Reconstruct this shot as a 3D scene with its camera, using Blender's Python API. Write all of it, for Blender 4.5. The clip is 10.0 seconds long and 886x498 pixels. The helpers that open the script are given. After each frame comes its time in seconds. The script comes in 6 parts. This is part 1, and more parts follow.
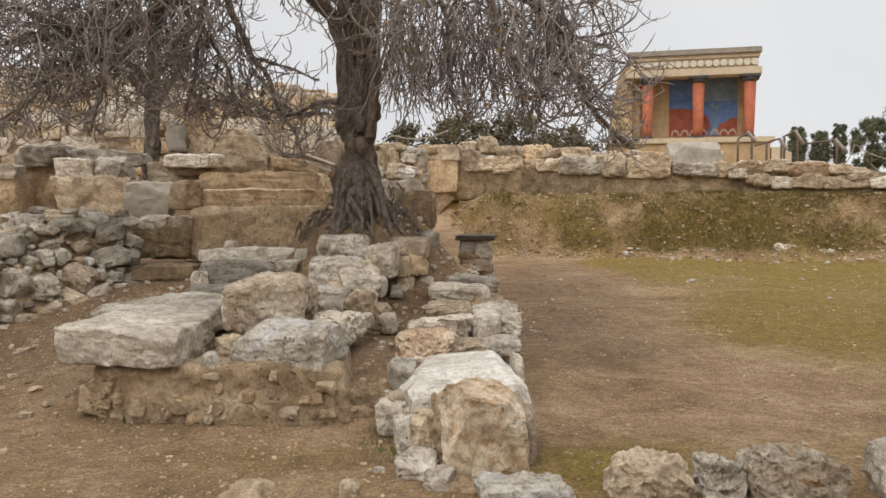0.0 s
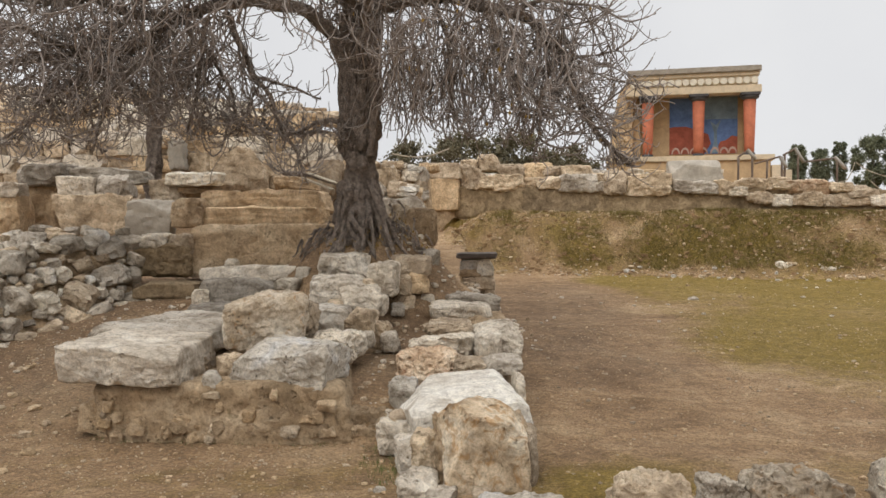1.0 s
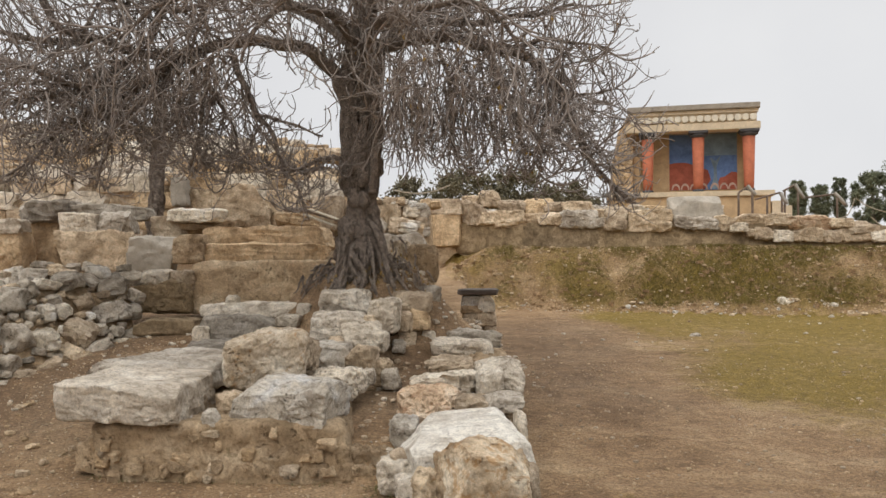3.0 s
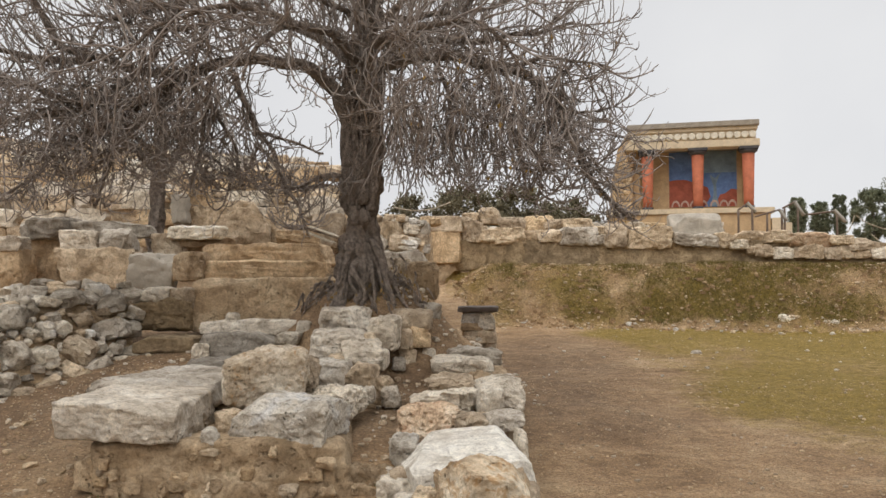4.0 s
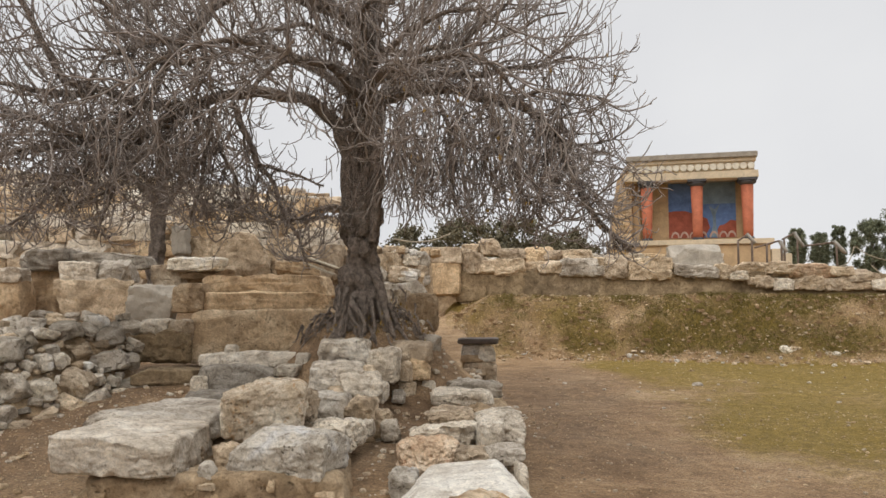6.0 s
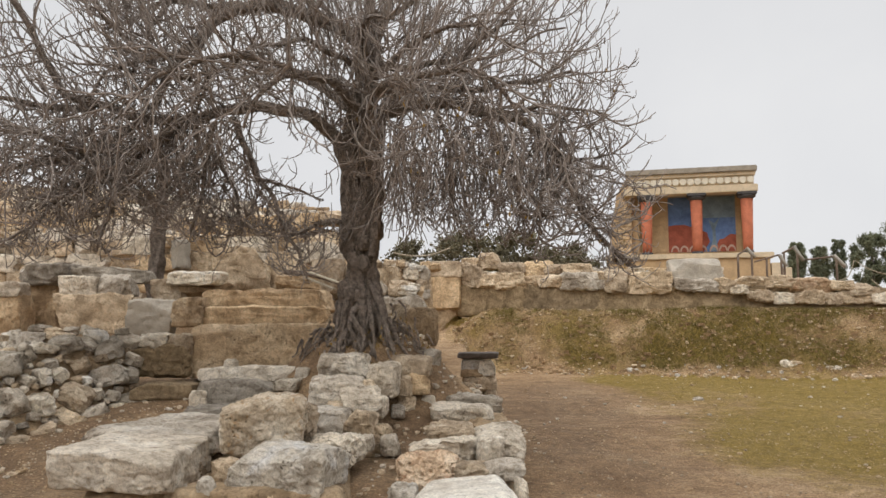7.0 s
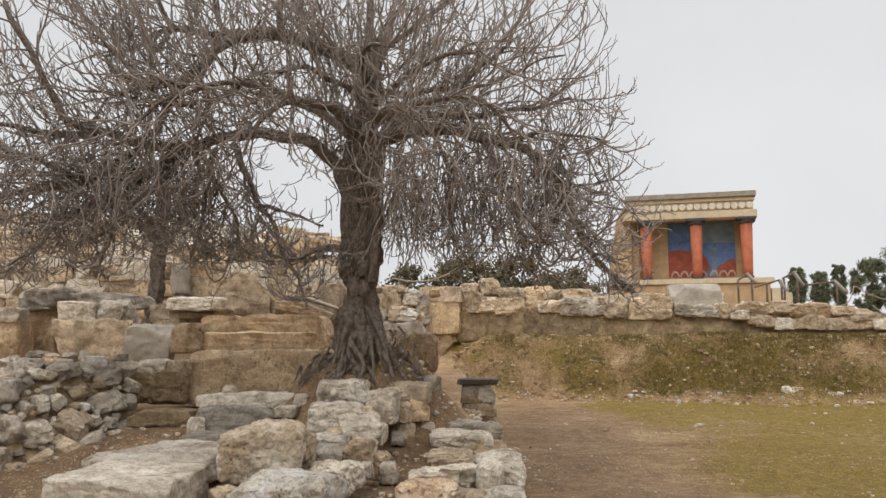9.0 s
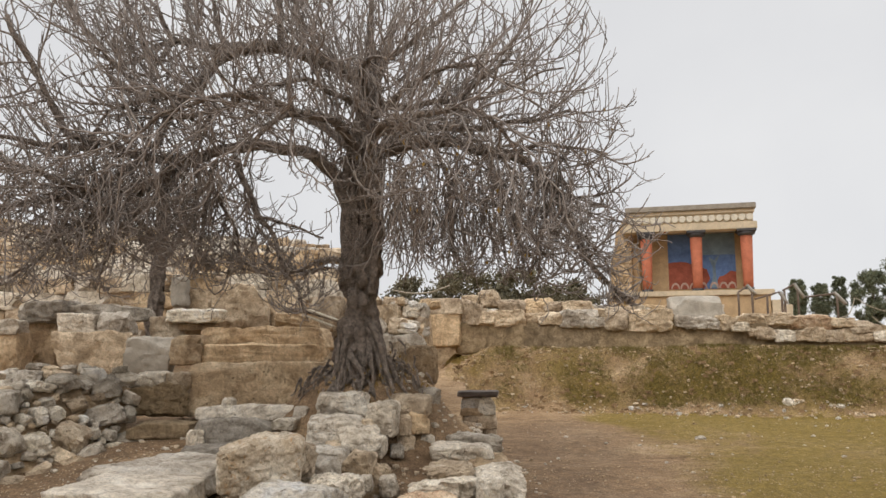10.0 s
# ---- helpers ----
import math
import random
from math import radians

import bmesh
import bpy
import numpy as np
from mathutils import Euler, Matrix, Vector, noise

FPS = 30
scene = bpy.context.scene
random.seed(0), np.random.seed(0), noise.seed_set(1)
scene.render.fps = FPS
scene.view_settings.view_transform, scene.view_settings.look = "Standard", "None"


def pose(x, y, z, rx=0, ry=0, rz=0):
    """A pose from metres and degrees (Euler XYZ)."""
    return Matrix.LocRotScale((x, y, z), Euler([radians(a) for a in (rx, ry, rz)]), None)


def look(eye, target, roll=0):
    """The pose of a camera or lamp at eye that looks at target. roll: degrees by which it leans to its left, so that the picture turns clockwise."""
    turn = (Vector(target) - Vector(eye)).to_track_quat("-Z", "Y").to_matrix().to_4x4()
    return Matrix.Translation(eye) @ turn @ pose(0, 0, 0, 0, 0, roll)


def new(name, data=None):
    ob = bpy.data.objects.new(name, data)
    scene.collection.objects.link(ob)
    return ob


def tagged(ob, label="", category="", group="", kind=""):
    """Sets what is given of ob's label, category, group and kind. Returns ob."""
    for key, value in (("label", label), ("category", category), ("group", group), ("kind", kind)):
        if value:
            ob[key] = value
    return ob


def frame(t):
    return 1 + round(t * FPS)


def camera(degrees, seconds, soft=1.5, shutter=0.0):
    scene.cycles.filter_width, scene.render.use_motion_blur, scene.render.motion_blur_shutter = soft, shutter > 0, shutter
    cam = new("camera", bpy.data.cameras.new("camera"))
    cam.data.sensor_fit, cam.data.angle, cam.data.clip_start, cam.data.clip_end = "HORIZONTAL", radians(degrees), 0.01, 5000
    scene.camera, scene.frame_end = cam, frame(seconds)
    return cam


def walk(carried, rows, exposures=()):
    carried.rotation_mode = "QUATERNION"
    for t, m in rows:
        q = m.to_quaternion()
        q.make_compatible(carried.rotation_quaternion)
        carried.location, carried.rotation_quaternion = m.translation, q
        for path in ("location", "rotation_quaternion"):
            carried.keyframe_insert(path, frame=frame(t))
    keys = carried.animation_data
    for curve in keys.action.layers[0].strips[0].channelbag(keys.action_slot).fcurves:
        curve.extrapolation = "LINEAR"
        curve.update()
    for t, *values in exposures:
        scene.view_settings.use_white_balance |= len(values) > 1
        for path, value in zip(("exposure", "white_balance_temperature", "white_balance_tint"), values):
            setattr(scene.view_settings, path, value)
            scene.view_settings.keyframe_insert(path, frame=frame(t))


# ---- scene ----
cam = camera(57.84, 10.0, soft=1.5)
EYE = 1.6
# seconds, pitch, yaw, roll, x, y, rise
ROWS = [
    (0, -2.702, -0.006, -0.004, -0.0049, 0.0026, 0.0033),
    (0.5, -2.079, 0.034, 0.002, -0.0054, 0.0033, 0.0064),
    (1, -1.445, 0.067, 0.007, -0.0057, 0.0039, 0.0094),
    (1.5, -0.807, 0.094, 0.011, -0.0059, 0.0044, 0.0124),
    (2, -0.169, 0.116, 0.016, -0.0061, 0.0049, 0.0153),
    (2.5, 0.464, 0.134, 0.020, -0.0061, 0.0053, 0.0181),
    (4, 2.295, 0.162, 0.030, -0.0056, 0.0061, 0.0261),
    (4.5, 2.875, 0.165, 0.032, -0.0053, 0.0062, 0.0287),
    (5, 3.436, 0.166, 0.034, -0.0048, 0.0062, 0.0311),
    (5.5, 3.978, 0.166, 0.036, -0.0043, 0.0061, 0.0335),
    (7, 5.490, 0.159, 0.039, -0.0021, 0.0055, 0.0402),
    (7.5, 5.959, 0.157, 0.040, -0.0011, 0.0052, 0.0423),
    (8, 6.412, 0.156, 0.040, -0.0001, 0.0047, 0.0443),
    (8.5, 6.852, 0.156, 0.039, 0.0010, 0.0042, 0.0463),
    (9, 7.281, 0.159, 0.039, 0.0023, 0.0036, 0.0482),
    (9.5, 7.702, 0.163, 0.038, 0.0036, 0.0030, 0.0500),
    (10, 8.119, 0.171, 0.036, 0.0050, 0.0022, 0.0517),
]
walk(cam, [(t, pose(x, y, EYE + z, 90 + pitch, roll, yaw)) for t, pitch, yaw, roll, x, y, z in ROWS])

# ---- light: a bright overcast sky and a weak wide sun ----
world = bpy.data.worlds.new("world")
scene.world = world
world.use_nodes = True
wn, wl = world.node_tree.nodes, world.node_tree.links
sky = wn.new("ShaderNodeTexSky")
sky.sky_type, sky.sun_disc = 'NISHITA', False
sky.sun_elevation, sky.sun_rotation = radians(48), radians(215)
grey_sky = wn.new("ShaderNodeHueSaturation")
grey_sky.inputs["Saturation"].default_value = 0.25
grey_sky.inputs["Value"].default_value = 0.10
cloud_noise = wn.new("ShaderNodeTexNoise")
cloud_noise.inputs["Scale"].default_value = 2.2
cloud_noise.inputs["Detail"].default_value = 5
cloud = wn.new("ShaderNodeValToRGB")
cloud.color_ramp.elements[0].position, cloud.color_ramp.elements[0].color = 0.3, (0.73, 0.735, 0.76, 1)
cloud.color_ramp.elements[1].position, cloud.color_ramp.elements[1].color = 0.7, (0.86, 0.86, 0.865, 1)
cover = wn.new("ShaderNodeMixRGB")
cover.inputs[0].default_value = 0.88
wl.new(sky.outputs[0], grey_sky.inputs["Color"])
wl.new(cloud_noise.outputs["Fac"], cloud.inputs[0])
wl.new(grey_sky.outputs[0], cover.inputs[1])
wl.new(cloud.outputs[0], cover.inputs[2])
# an overcast sky is brighter overhead than at the horizon
sky_way, sky_split, sky_rise, sky_scale = wn.new("ShaderNodeTexCoord"), wn.new("ShaderNodeSeparateXYZ"), wn.new("ShaderNodeMapRange"), wn.new("ShaderNodeVectorMath")
sky_rise.inputs["From Min"].default_value, sky_rise.inputs["From Max"].default_value = 0.42, 1.0
sky_rise.inputs["To Min"].default_value, sky_rise.inputs["To Max"].default_value = 1.0, 2.8
sky_scale.operation = 'SCALE'
wl.new(sky_way.outputs["Generated"], sky_split.inputs[0])
wl.new(sky_split.outputs["Z"], sky_rise.inputs["Value"])
wl.new(cover.outputs[0], sky_scale.inputs[0])
wl.new(sky_rise.outputs[0], sky_scale.inputs["Scale"])
wl.new(sky_scale.outputs[0], wn["Background"].inputs["Color"])
wn["Background"].inputs["Strength"].default_value = 1.0
sun = new("sun", bpy.data.lights.new("sun", 'SUN'))
sun.data.energy, sun.data.angle, sun.data.color = 0.9, radians(30), (1.0, 0.96, 0.9)
sun.matrix_world = look((-12, -16, 24), (0, 6, 0))


# ---- materials ----
def node_material(name, rough=0.9):
    m = bpy.data.materials.new(name)
    m.use_nodes = True
    n, l = m.node_tree.nodes, m.node_tree.links
    b = n["Principled BSDF"]
    b.inputs["Roughness"].default_value = rough
    b.inputs["Specular IOR Level"].default_value = 0.25
    return m, n, l, b


def place(n, l, shift=True):
    """World position, moved by the object's random number, as texture coordinates."""
    geo = n.new("ShaderNodeNewGeometry")
    if not shift:
        return geo.outputs["Position"]
    info = n.new("ShaderNodeObjectInfo")
    add = n.new("ShaderNodeVectorMath")
    add.operation = 'MULTIPLY_ADD'
    add.inputs[1].default_value = (1, 1, 1)
    comb = n.new("ShaderNodeCombineXYZ")
    mul = n.new("ShaderNodeMath")
    mul.operation, mul.inputs[1].default_value = 'MULTIPLY', 37.0
    l.new(info.outputs["Random"], mul.inputs[0])
    l.new(mul.outputs[0], comb.inputs[0])
    l.new(geo.outputs["Position"], add.inputs[0])
    l.new(comb.outputs[0], add.inputs[2])
    return add.outputs[0]


def noise_tex(n, l, where, scale, detail=6, rough=0.6, distort=0.0):
    t = n.new("ShaderNodeTexNoise")
    t.inputs["Scale"].default_value, t.inputs["Detail"].default_value = scale, detail
    t.inputs["Roughness"].default_value, t.inputs["Distortion"].default_value = rough, distort
    l.new(where, t.inputs["Vector"])
    return t.outputs["Fac"]


def ramp(n, l, fac, *stops):
    r = n.new("ShaderNodeValToRGB")
    els = r.color_ramp.elements
    while len(els) < len(stops):
        els.new(0.5)
    for e, (p, c) in zip(els, stops):
        e.position, e.color = p, (*c, 1) if len(c) == 3 else c
    l.new(fac, r.inputs[0])
    return r.outputs[0]


def mix(n, l, fac, a, b, kind='MIX'):
    m = n.new("ShaderNodeMixRGB")
    m.blend_type = kind
    for i, v in ((0, fac), (1, a), (2, b)):
        if isinstance(v, (int, float)):
            m.inputs[i].default_value = v
        elif isinstance(v, tuple):
            m.inputs[i].default_value = (*v, 1)
        else:
            l.new(v, m.inputs[i])
    return m.outputs[0]


def bump(n, l, b, height, strength, distance, chain=None):
    u = n.new("ShaderNodeBump")
    u.inputs["Strength"].default_value, u.inputs["Distance"].default_value = strength, distance
    l.new(height, u.inputs["Height"])
    if chain is not None:
        l.new(chain, u.inputs["Normal"])
    l.new(u.outputs[0], b.inputs["Normal"])
    return u.outputs[0]


def stone_material(name, dark, mid, pale, lichen=(0.42, 0.27, 0.08), spread=0.63, soil=(0.16, 0.11, 0.065), grain=1.0):
    """Weathered stone: broad patches, fine grain, dark pits, lichen and soil stains."""
    m, n, l, b = node_material(name, 0.92)
    where = place(n, l)
    broad = noise_tex(n, l, where, 3.0, 8, 0.62, 0.6)
    blot = noise_tex(n, l, where, 11, 6, 0.65, 0.8)
    fine = noise_tex(n, l, where, 55 * grain, 8, 0.82)
    base = ramp(n, l, broad, (0.3, dark), (0.5, mid), (0.68, pale))
    speck = ramp(n, l, fine, (0.34, (0.55, 0.52, 0.48)), (0.46, (1, 1, 1)), (0.66, (1.3, 1.29, 1.27)))
    col = mix(n, l, 1.0, base, speck, 'MULTIPLY')
    col = mix(n, l, 0.75, col, ramp(n, l, blot, (0.35, (0.6, 0.55, 0.49)), (0.46, (1, 1, 1)), (0.62, (1.3, 1.3, 1.28))), 'MULTIPLY')
    spots = ramp(n, l, noise_tex(n, l, where, 8.5, 7, 0.7, 1.2), (spread, (0, 0, 0)), (spread + 0.07, (1, 1, 1)))
    col = mix(n, l, mix(n, l, 0.6, (0, 0, 0), spots), col, lichen)
    stain = ramp(n, l, noise_tex(n, l, where, 1.7, 6, 0.7), (0.53, (0, 0, 0)), (0.68, (0.6, 0.6, 0.6)))
    col = mix(n, l, stain, col, soil)
    pits = n.new("ShaderNodeTexVoronoi")
    pits.inputs["Scale"].default_value = 24 * grain
    warp = n.new("ShaderNodeMixRGB")
    warp.inputs[0].default_value = 0.06
    swirl = n.new("ShaderNodeTexNoise")
    swirl.inputs["Scale"].default_value = 18
    l.new(where, swirl.inputs["Vector"])
    l.new(where, warp.inputs[1])
    l.new(swirl.outputs["Color"], warp.inputs[2])
    l.new(warp.outputs[0], pits.inputs["Vector"])
    hole = ramp(n, l, pits.outputs["Distance"], (0.08, (0.16, 0.14, 0.11)), (0.34, (1, 1, 1)))
    hole = mix(n, l, ramp(n, l, noise_tex(n, l, where, 3.6, 6, 0.65), (0.49, (0, 0, 0)), (0.6, (1, 1, 1))), (1, 1, 1), hole)
    col = mix(n, l, 0.7, col, hole, 'MULTIPLY')
    info = n.new("ShaderNodeObjectInfo")
    tint = ramp(n, l, info.outputs["Random"], (0.0, (0.58, 0.56, 0.535)), (0.5, (0.755, 0.725, 0.68)), (1.0, (0.90, 0.865, 0.795)))
    col = mix(n, l, 1.0, col, tint, 'MULTIPLY')
    l.new(col, b.inputs["Base Color"])
    zero = bump(n, l, b, broad, 0.5, 0.05)
    first = bump(n, l, b, blot, 0.6, 0.04, zero)
    second = bump(n, l, b, fine, 0.8, 0.025, first)
    bump(n, l, b, hole, 0.9, 0.02, second)
    return m


def plain_material(name, colour, rough=0.85, var=0.25, scale=6.0, relief=0.3, metal=0.0, deep=0.01):
    """Paint, plaster, bark or metal with blotches and fine relief."""
    m, n, l, b = node_material(name, rough)
    b.inputs["Metallic"].default_value = metal
    where = place(n, l)
    broad = noise_tex(n, l, where, scale, 6, 0.65, 0.4)
    fine = noise_tex(n, l, where, scale * 9, 5, 0.65)
    lo, hi = tuple(c * (1 - var) for c in colour), tuple(min(1, c * (1 + var)) for c in colour)
    col = ramp(n, l, broad, (0.3, lo), (0.7, hi))
    col = mix(n, l, 0.5, col, ramp(n, l, fine, (0.3, (0.7, 0.7, 0.7)), (0.7, (1.15, 1.15, 1.15))), 'MULTIPLY')
    l.new(col, b.inputs["Base Color"])
    first = bump(n, l, b, broad, relief, deep * 2)
    bump(n, l, b, fine, relief, deep, first)
    return m


GREY = stone_material("grey_limestone", (0.41, 0.36, 0.30), (0.70, 0.63, 0.54), (0.86, 0.82, 0.75), (0.40, 0.29, 0.14))
WHITE = stone_material("pale_limestone", (0.563, 0.504, 0.416), (0.805, 0.745, 0.651), (0.840, 0.840, 0.840), (0.46, 0.37, 0.24), 0.64)
CHALK = stone_material("white_chalky_limestone", (0.72, 0.68, 0.62), (0.84, 0.82, 0.78), (0.88, 0.87, 0.85), (0.5, 0.44, 0.34), 0.7, soil=(0.5, 0.42, 0.33))
BROWN = stone_material("brown_limestone", (0.37, 0.29, 0.205), (0.63, 0.51, 0.38), (0.83, 0.72, 0.57), (0.43, 0.27, 0.10), 0.6)
SAND = stone_material("golden_sandstone", (0.39, 0.285, 0.18), (0.63, 0.475, 0.315), (0.79, 0.645, 0.46), (0.30, 0.22, 0.14), soil=(0.23, 0.16, 0.10))
RED = stone_material("red_brown_breccia", (0.42, 0.27, 0.18), (0.64, 0.49, 0.36), (0.83, 0.73, 0.61), (0.36, 0.17, 0.08), 0.55)
DARK = stone_material("dark_gypsum_slab", (0.239, 0.207, 0.168), (0.435, 0.393, 0.337), (0.646, 0.596, 0.534), (0.30, 0.24, 0.15), 0.64)
OCHRE = stone_material("ochre_topped_limestone", (0.414, 0.322, 0.218), (0.667, 0.575, 0.460), (0.860, 0.800, 0.690), (0.56, 0.29, 0.09), 0.56)
RUSTY = stone_material("rust_stained_limestone", (0.44, 0.31, 0.19), (0.70, 0.58, 0.44), (0.86, 0.80, 0.69), (0.54, 0.29, 0.10), 0.53)
MORTAR = stone_material("earth_mortar", (0.30, 0.215, 0.13), (0.52, 0.39, 0.255), (0.72, 0.58, 0.415), (0.20, 0.16, 0.08), 0.6, grain=0.8)
STAIN = stone_material("stained_plaster", (0.173, 0.129, 0.079), (0.335, 0.254, 0.162), (0.520, 0.411, 0.277), (0.12, 0.1, 0.06), 0.6)
CEMENT = plain_material("weathered_cement", (0.33, 0.29, 0.235), 0.9, 0.22, 3)
PALECEMENT = plain_material("pale_weathered_cement", (0.46, 0.41, 0.34), 0.92, 0.25, 4, 0.8, deep=0.02)
BARK = plain_material("fig_bark", (0.31, 0.25, 0.205), 0.95, 0.55, 15, 1.0, deep=0.035)
TWIG = plain_material("fig_twig_bark", (0.275, 0.235, 0.205), 0.9, 0.4, 7, 0.4)
LEAF = plain_material("withered_leaf", (0.30, 0.19, 0.055), 0.8, 0.35, 12)
PINE = plain_material("dark_conifer_needles", (0.18, 0.195, 0.125), 0.9, 0.5, 3)
OLIVE = plain_material("dull_green_foliage", (0.175, 0.155, 0.10), 0.9, 0.5, 3)
WEED = plain_material("low_green_weed", (0.10, 0.125, 0.035), 0.9, 0.4, 8)
PLASTER = plain_material("ochre_plaster", (0.50, 0.35, 0.20), 0.9, 0.2, 2.2)
CREAM = plain_material("cream_plaster", (0.62, 0.51, 0.36), 0.9, 0.16, 2.5)
DISC = plain_material("white_plaster_disc", (0.70, 0.64, 0.52), 0.9, 0.12, 4)
REDPAINT = plain_material("red_column_paint", (0.47, 0.15, 0.08), 0.75, 0.22, 3)
BLACKPAINT = plain_material("black_capital_paint", (0.085, 0.08, 0.08), 0.75, 0.3, 4)
BLUE = plain_material("blue_fresco_paint", (0.13, 0.21, 0.40), 0.85, 0.3, 2.2)
GREYBLUE = plain_material("faded_grey_fresco_paint", (0.20, 0.27, 0.32), 0.85, 0.3, 2)
MAROON = plain_material("dark_red_fresco_paint", (0.33, 0.095, 0.06), 0.85, 0.3, 2.6)
ROCKPINK = plain_material("pink_fresco_line_paint", (0.50, 0.35, 0.28), 0.85, 0.2, 3)

CAPTILE = plain_material("dark_cap_tile", (0.12, 0.10, 0.088), 0.85, 0.35, 9)
WOODRAIL = plain_material("weathered_brown_rail", (0.16, 0.115, 0.085), 0.7, 0.3, 5)
RUSTRAIL = plain_material("grey_metal_rail", (0.42, 0.39, 0.35), 0.6, 0.2, 6, 0.2, 0.2)
ROPE = plain_material("pale_rope", (0.42, 0.36, 0.27), 0.9, 0.2, 20)


def ground_material():
    m, n, l, b = node_material("earth_with_moss", 0.95)
    where = place(n, l, False)
    broad = noise_tex(n, l, where, 0.9, 9, 0.65, 0.5)
    mid = noise_tex(n, l, where, 7, 8, 0.7)
    fine = noise_tex(n, l, where, 38, 8, 0.78)
    earth = ramp(n, l, broad, (0.32, (0.20, 0.124, 0.066)), (0.5, (0.325, 0.213, 0.12)), (0.68, (0.45, 0.322, 0.195)))
    earth = mix(n, l, 0.8, earth, ramp(n, l, mid, (0.3, (0.6, 0.58, 0.56)), (0.7, (1.3, 1.3, 1.28))), 'MULTIPLY')
    moss = ramp(n, l, mid, (0.3, (0.13, 0.088, 0.018)), (0.55, (0.225, 0.155, 0.032)), (0.75, (0.33, 0.235, 0.072)))
    at = n.new("ShaderNodeAttribute")
    at.attribute_name = "green"
    add = n.new("ShaderNodeMath")
    add.operation = 'MULTIPLY_ADD'
    add.inputs[1].default_value = 1.0
    sub = n.new("ShaderNodeMath")
    sub.operation, sub.inputs[1].default_value = 'SUBTRACT', 0.5
    l.new(noise_tex(n, l, where, 2.3, 8, 0.72, 0.8), sub.inputs[0])
    l.new(at.outputs["Fac"], add.inputs[0])
    l.new(sub.outputs[0], add.inputs[2])
    cover_fac = ramp(n, l, add.outputs[0], (0.35, (0, 0, 0)), (0.75, (0.9, 0.9, 0.9)))
    col = mix(n, l, cover_fac, earth, moss)
    # dark brown for damp path soil and for shade painted on the court floor
    damp = n.new("ShaderNodeAttribute")
    damp.attribute_name = "damp"
    wet_shade = mix(n, l, 1.0, damp.outputs["Color"], ramp(n, l, noise_tex(n, l, where, 1.4, 7, 0.7, 0.5), (0.35, (0.45, 0.45, 0.45)), (0.6, (1, 1, 1))), 'MULTIPLY')
    col = mix(n, l, wet_shade, col, ramp(n, l, mid, (0.3, (0.095, 0.06, 0.036)), (0.7, (0.24, 0.158, 0.096))))
    creep = n.new("ShaderNodeAttribute")
    creep.attribute_name = "weed"
    patch = mix(n, l, 1.0, creep.outputs["Color"], ramp(n, l, noise_tex(n, l, where, 5, 8, 0.75), (0.38, (0.25, 0.25, 0.25)), (0.6, (1.5, 1.5, 1.5))), 'MULTIPLY')
    col = mix(n, l, patch, col, ramp(n, l, noise_tex(n, l, where, 14, 6, 0.7), (0.35, (0.075, 0.055, 0.014)), (0.65, (0.21, 0.145, 0.034))))
    col = mix(n, l, 0.8, col, ramp(n, l, fine, (0.36, (0.42, 0.4, 0.37)), (0.49, (1, 1, 1)), (0.64, (1.7, 1.66, 1.58))), 'MULTIPLY')
    v = n.new("ShaderNodeTexVoronoi")
    v.inputs["Scale"].default_value = 11
    l.new(where, v.inputs["Vector"])
    grit = ramp(n, l, v.outputs["Distance"], (0.10, (1, 1, 1)), (0.2, (0, 0, 0)))
    col = mix(n, l, mix(n, l, 1.0, grit, ramp(n, l, mid, (0.5, (0, 0, 0)), (0.6, (0.7, 0.7, 0.7))), 'MULTIPLY'), col, (0.40, 0.34, 0.26))
    l.new(col, b.inputs["Base Color"])
    first = bump(n, l, b, mid, 0.8, 0.06)
    bump(n, l, b, fine, 0.9, 0.03, first)
    return m


GROUND = ground_material()


# ---- mesh helpers ----
def mesh_object(name, verts, faces, material, parent=None, label="", smooth=True):
    me = bpy.data.meshes.new(name)
    me.from_pydata([tuple(v) for v in verts], [], faces)
    me.materials.append(material)
    if smooth:
        me.polygons.foreach_set("use_smooth", [True] * len(me.polygons))
    ob = new(name, me)
    if parent:
        ob.parent = parent
    if label:
        ob["label"] = label
    return ob


def part(name, bm, material, parent=None, label="", smooth=False):
    """One bmesh as one mesh object under a thing or a part."""
    me = bpy.data.meshes.new(name)
    bm.normal_update()
    bm.to_mesh(me)
    bm.free()
    me.materials.append(material)
    if smooth:
        me.polygons.foreach_set("use_smooth", [True] * len(me.polygons))
    ob = new(name, me)
    if parent:
        ob.parent = parent
    if label:
        ob["label"] = label
    return ob


def box_bm(x0, x1, y0, y1, z0, z1, bev=0.02):
    bm = bmesh.new()
    bmesh.ops.create_cube(bm, size=1)
    for v in bm.verts:
        v.co = Vector(((x0 + x1) / 2 + v.co.x * (x1 - x0), (y0 + y1) / 2 + v.co.y * (y1 - y0), (z0 + z1) / 2 + v.co.z * (z1 - z0)))
    if bev:
        bmesh.ops.bevel(bm, geom=bm.edges[:], offset=bev, segments=2, affect='EDGES')
    return bm


def lathe(profile, sides=20):
    """A turned form from (radius, height) pairs."""
    bm = bmesh.new()
    rings = [[bm.verts.new((r * math.cos(2 * math.pi * k / sides), r * math.sin(2 * math.pi * k / sides), z)) for k in range(sides)] for r, z in profile]
    for a, b in zip(rings, rings[1:]):
        for k in range(sides):
            bm.faces.new((a[k], a[(k + 1) % sides], b[(k + 1) % sides], b[k]))
    bm.faces.new(rings[0][::-1])
    bm.faces.new(rings[-1])
    return bm


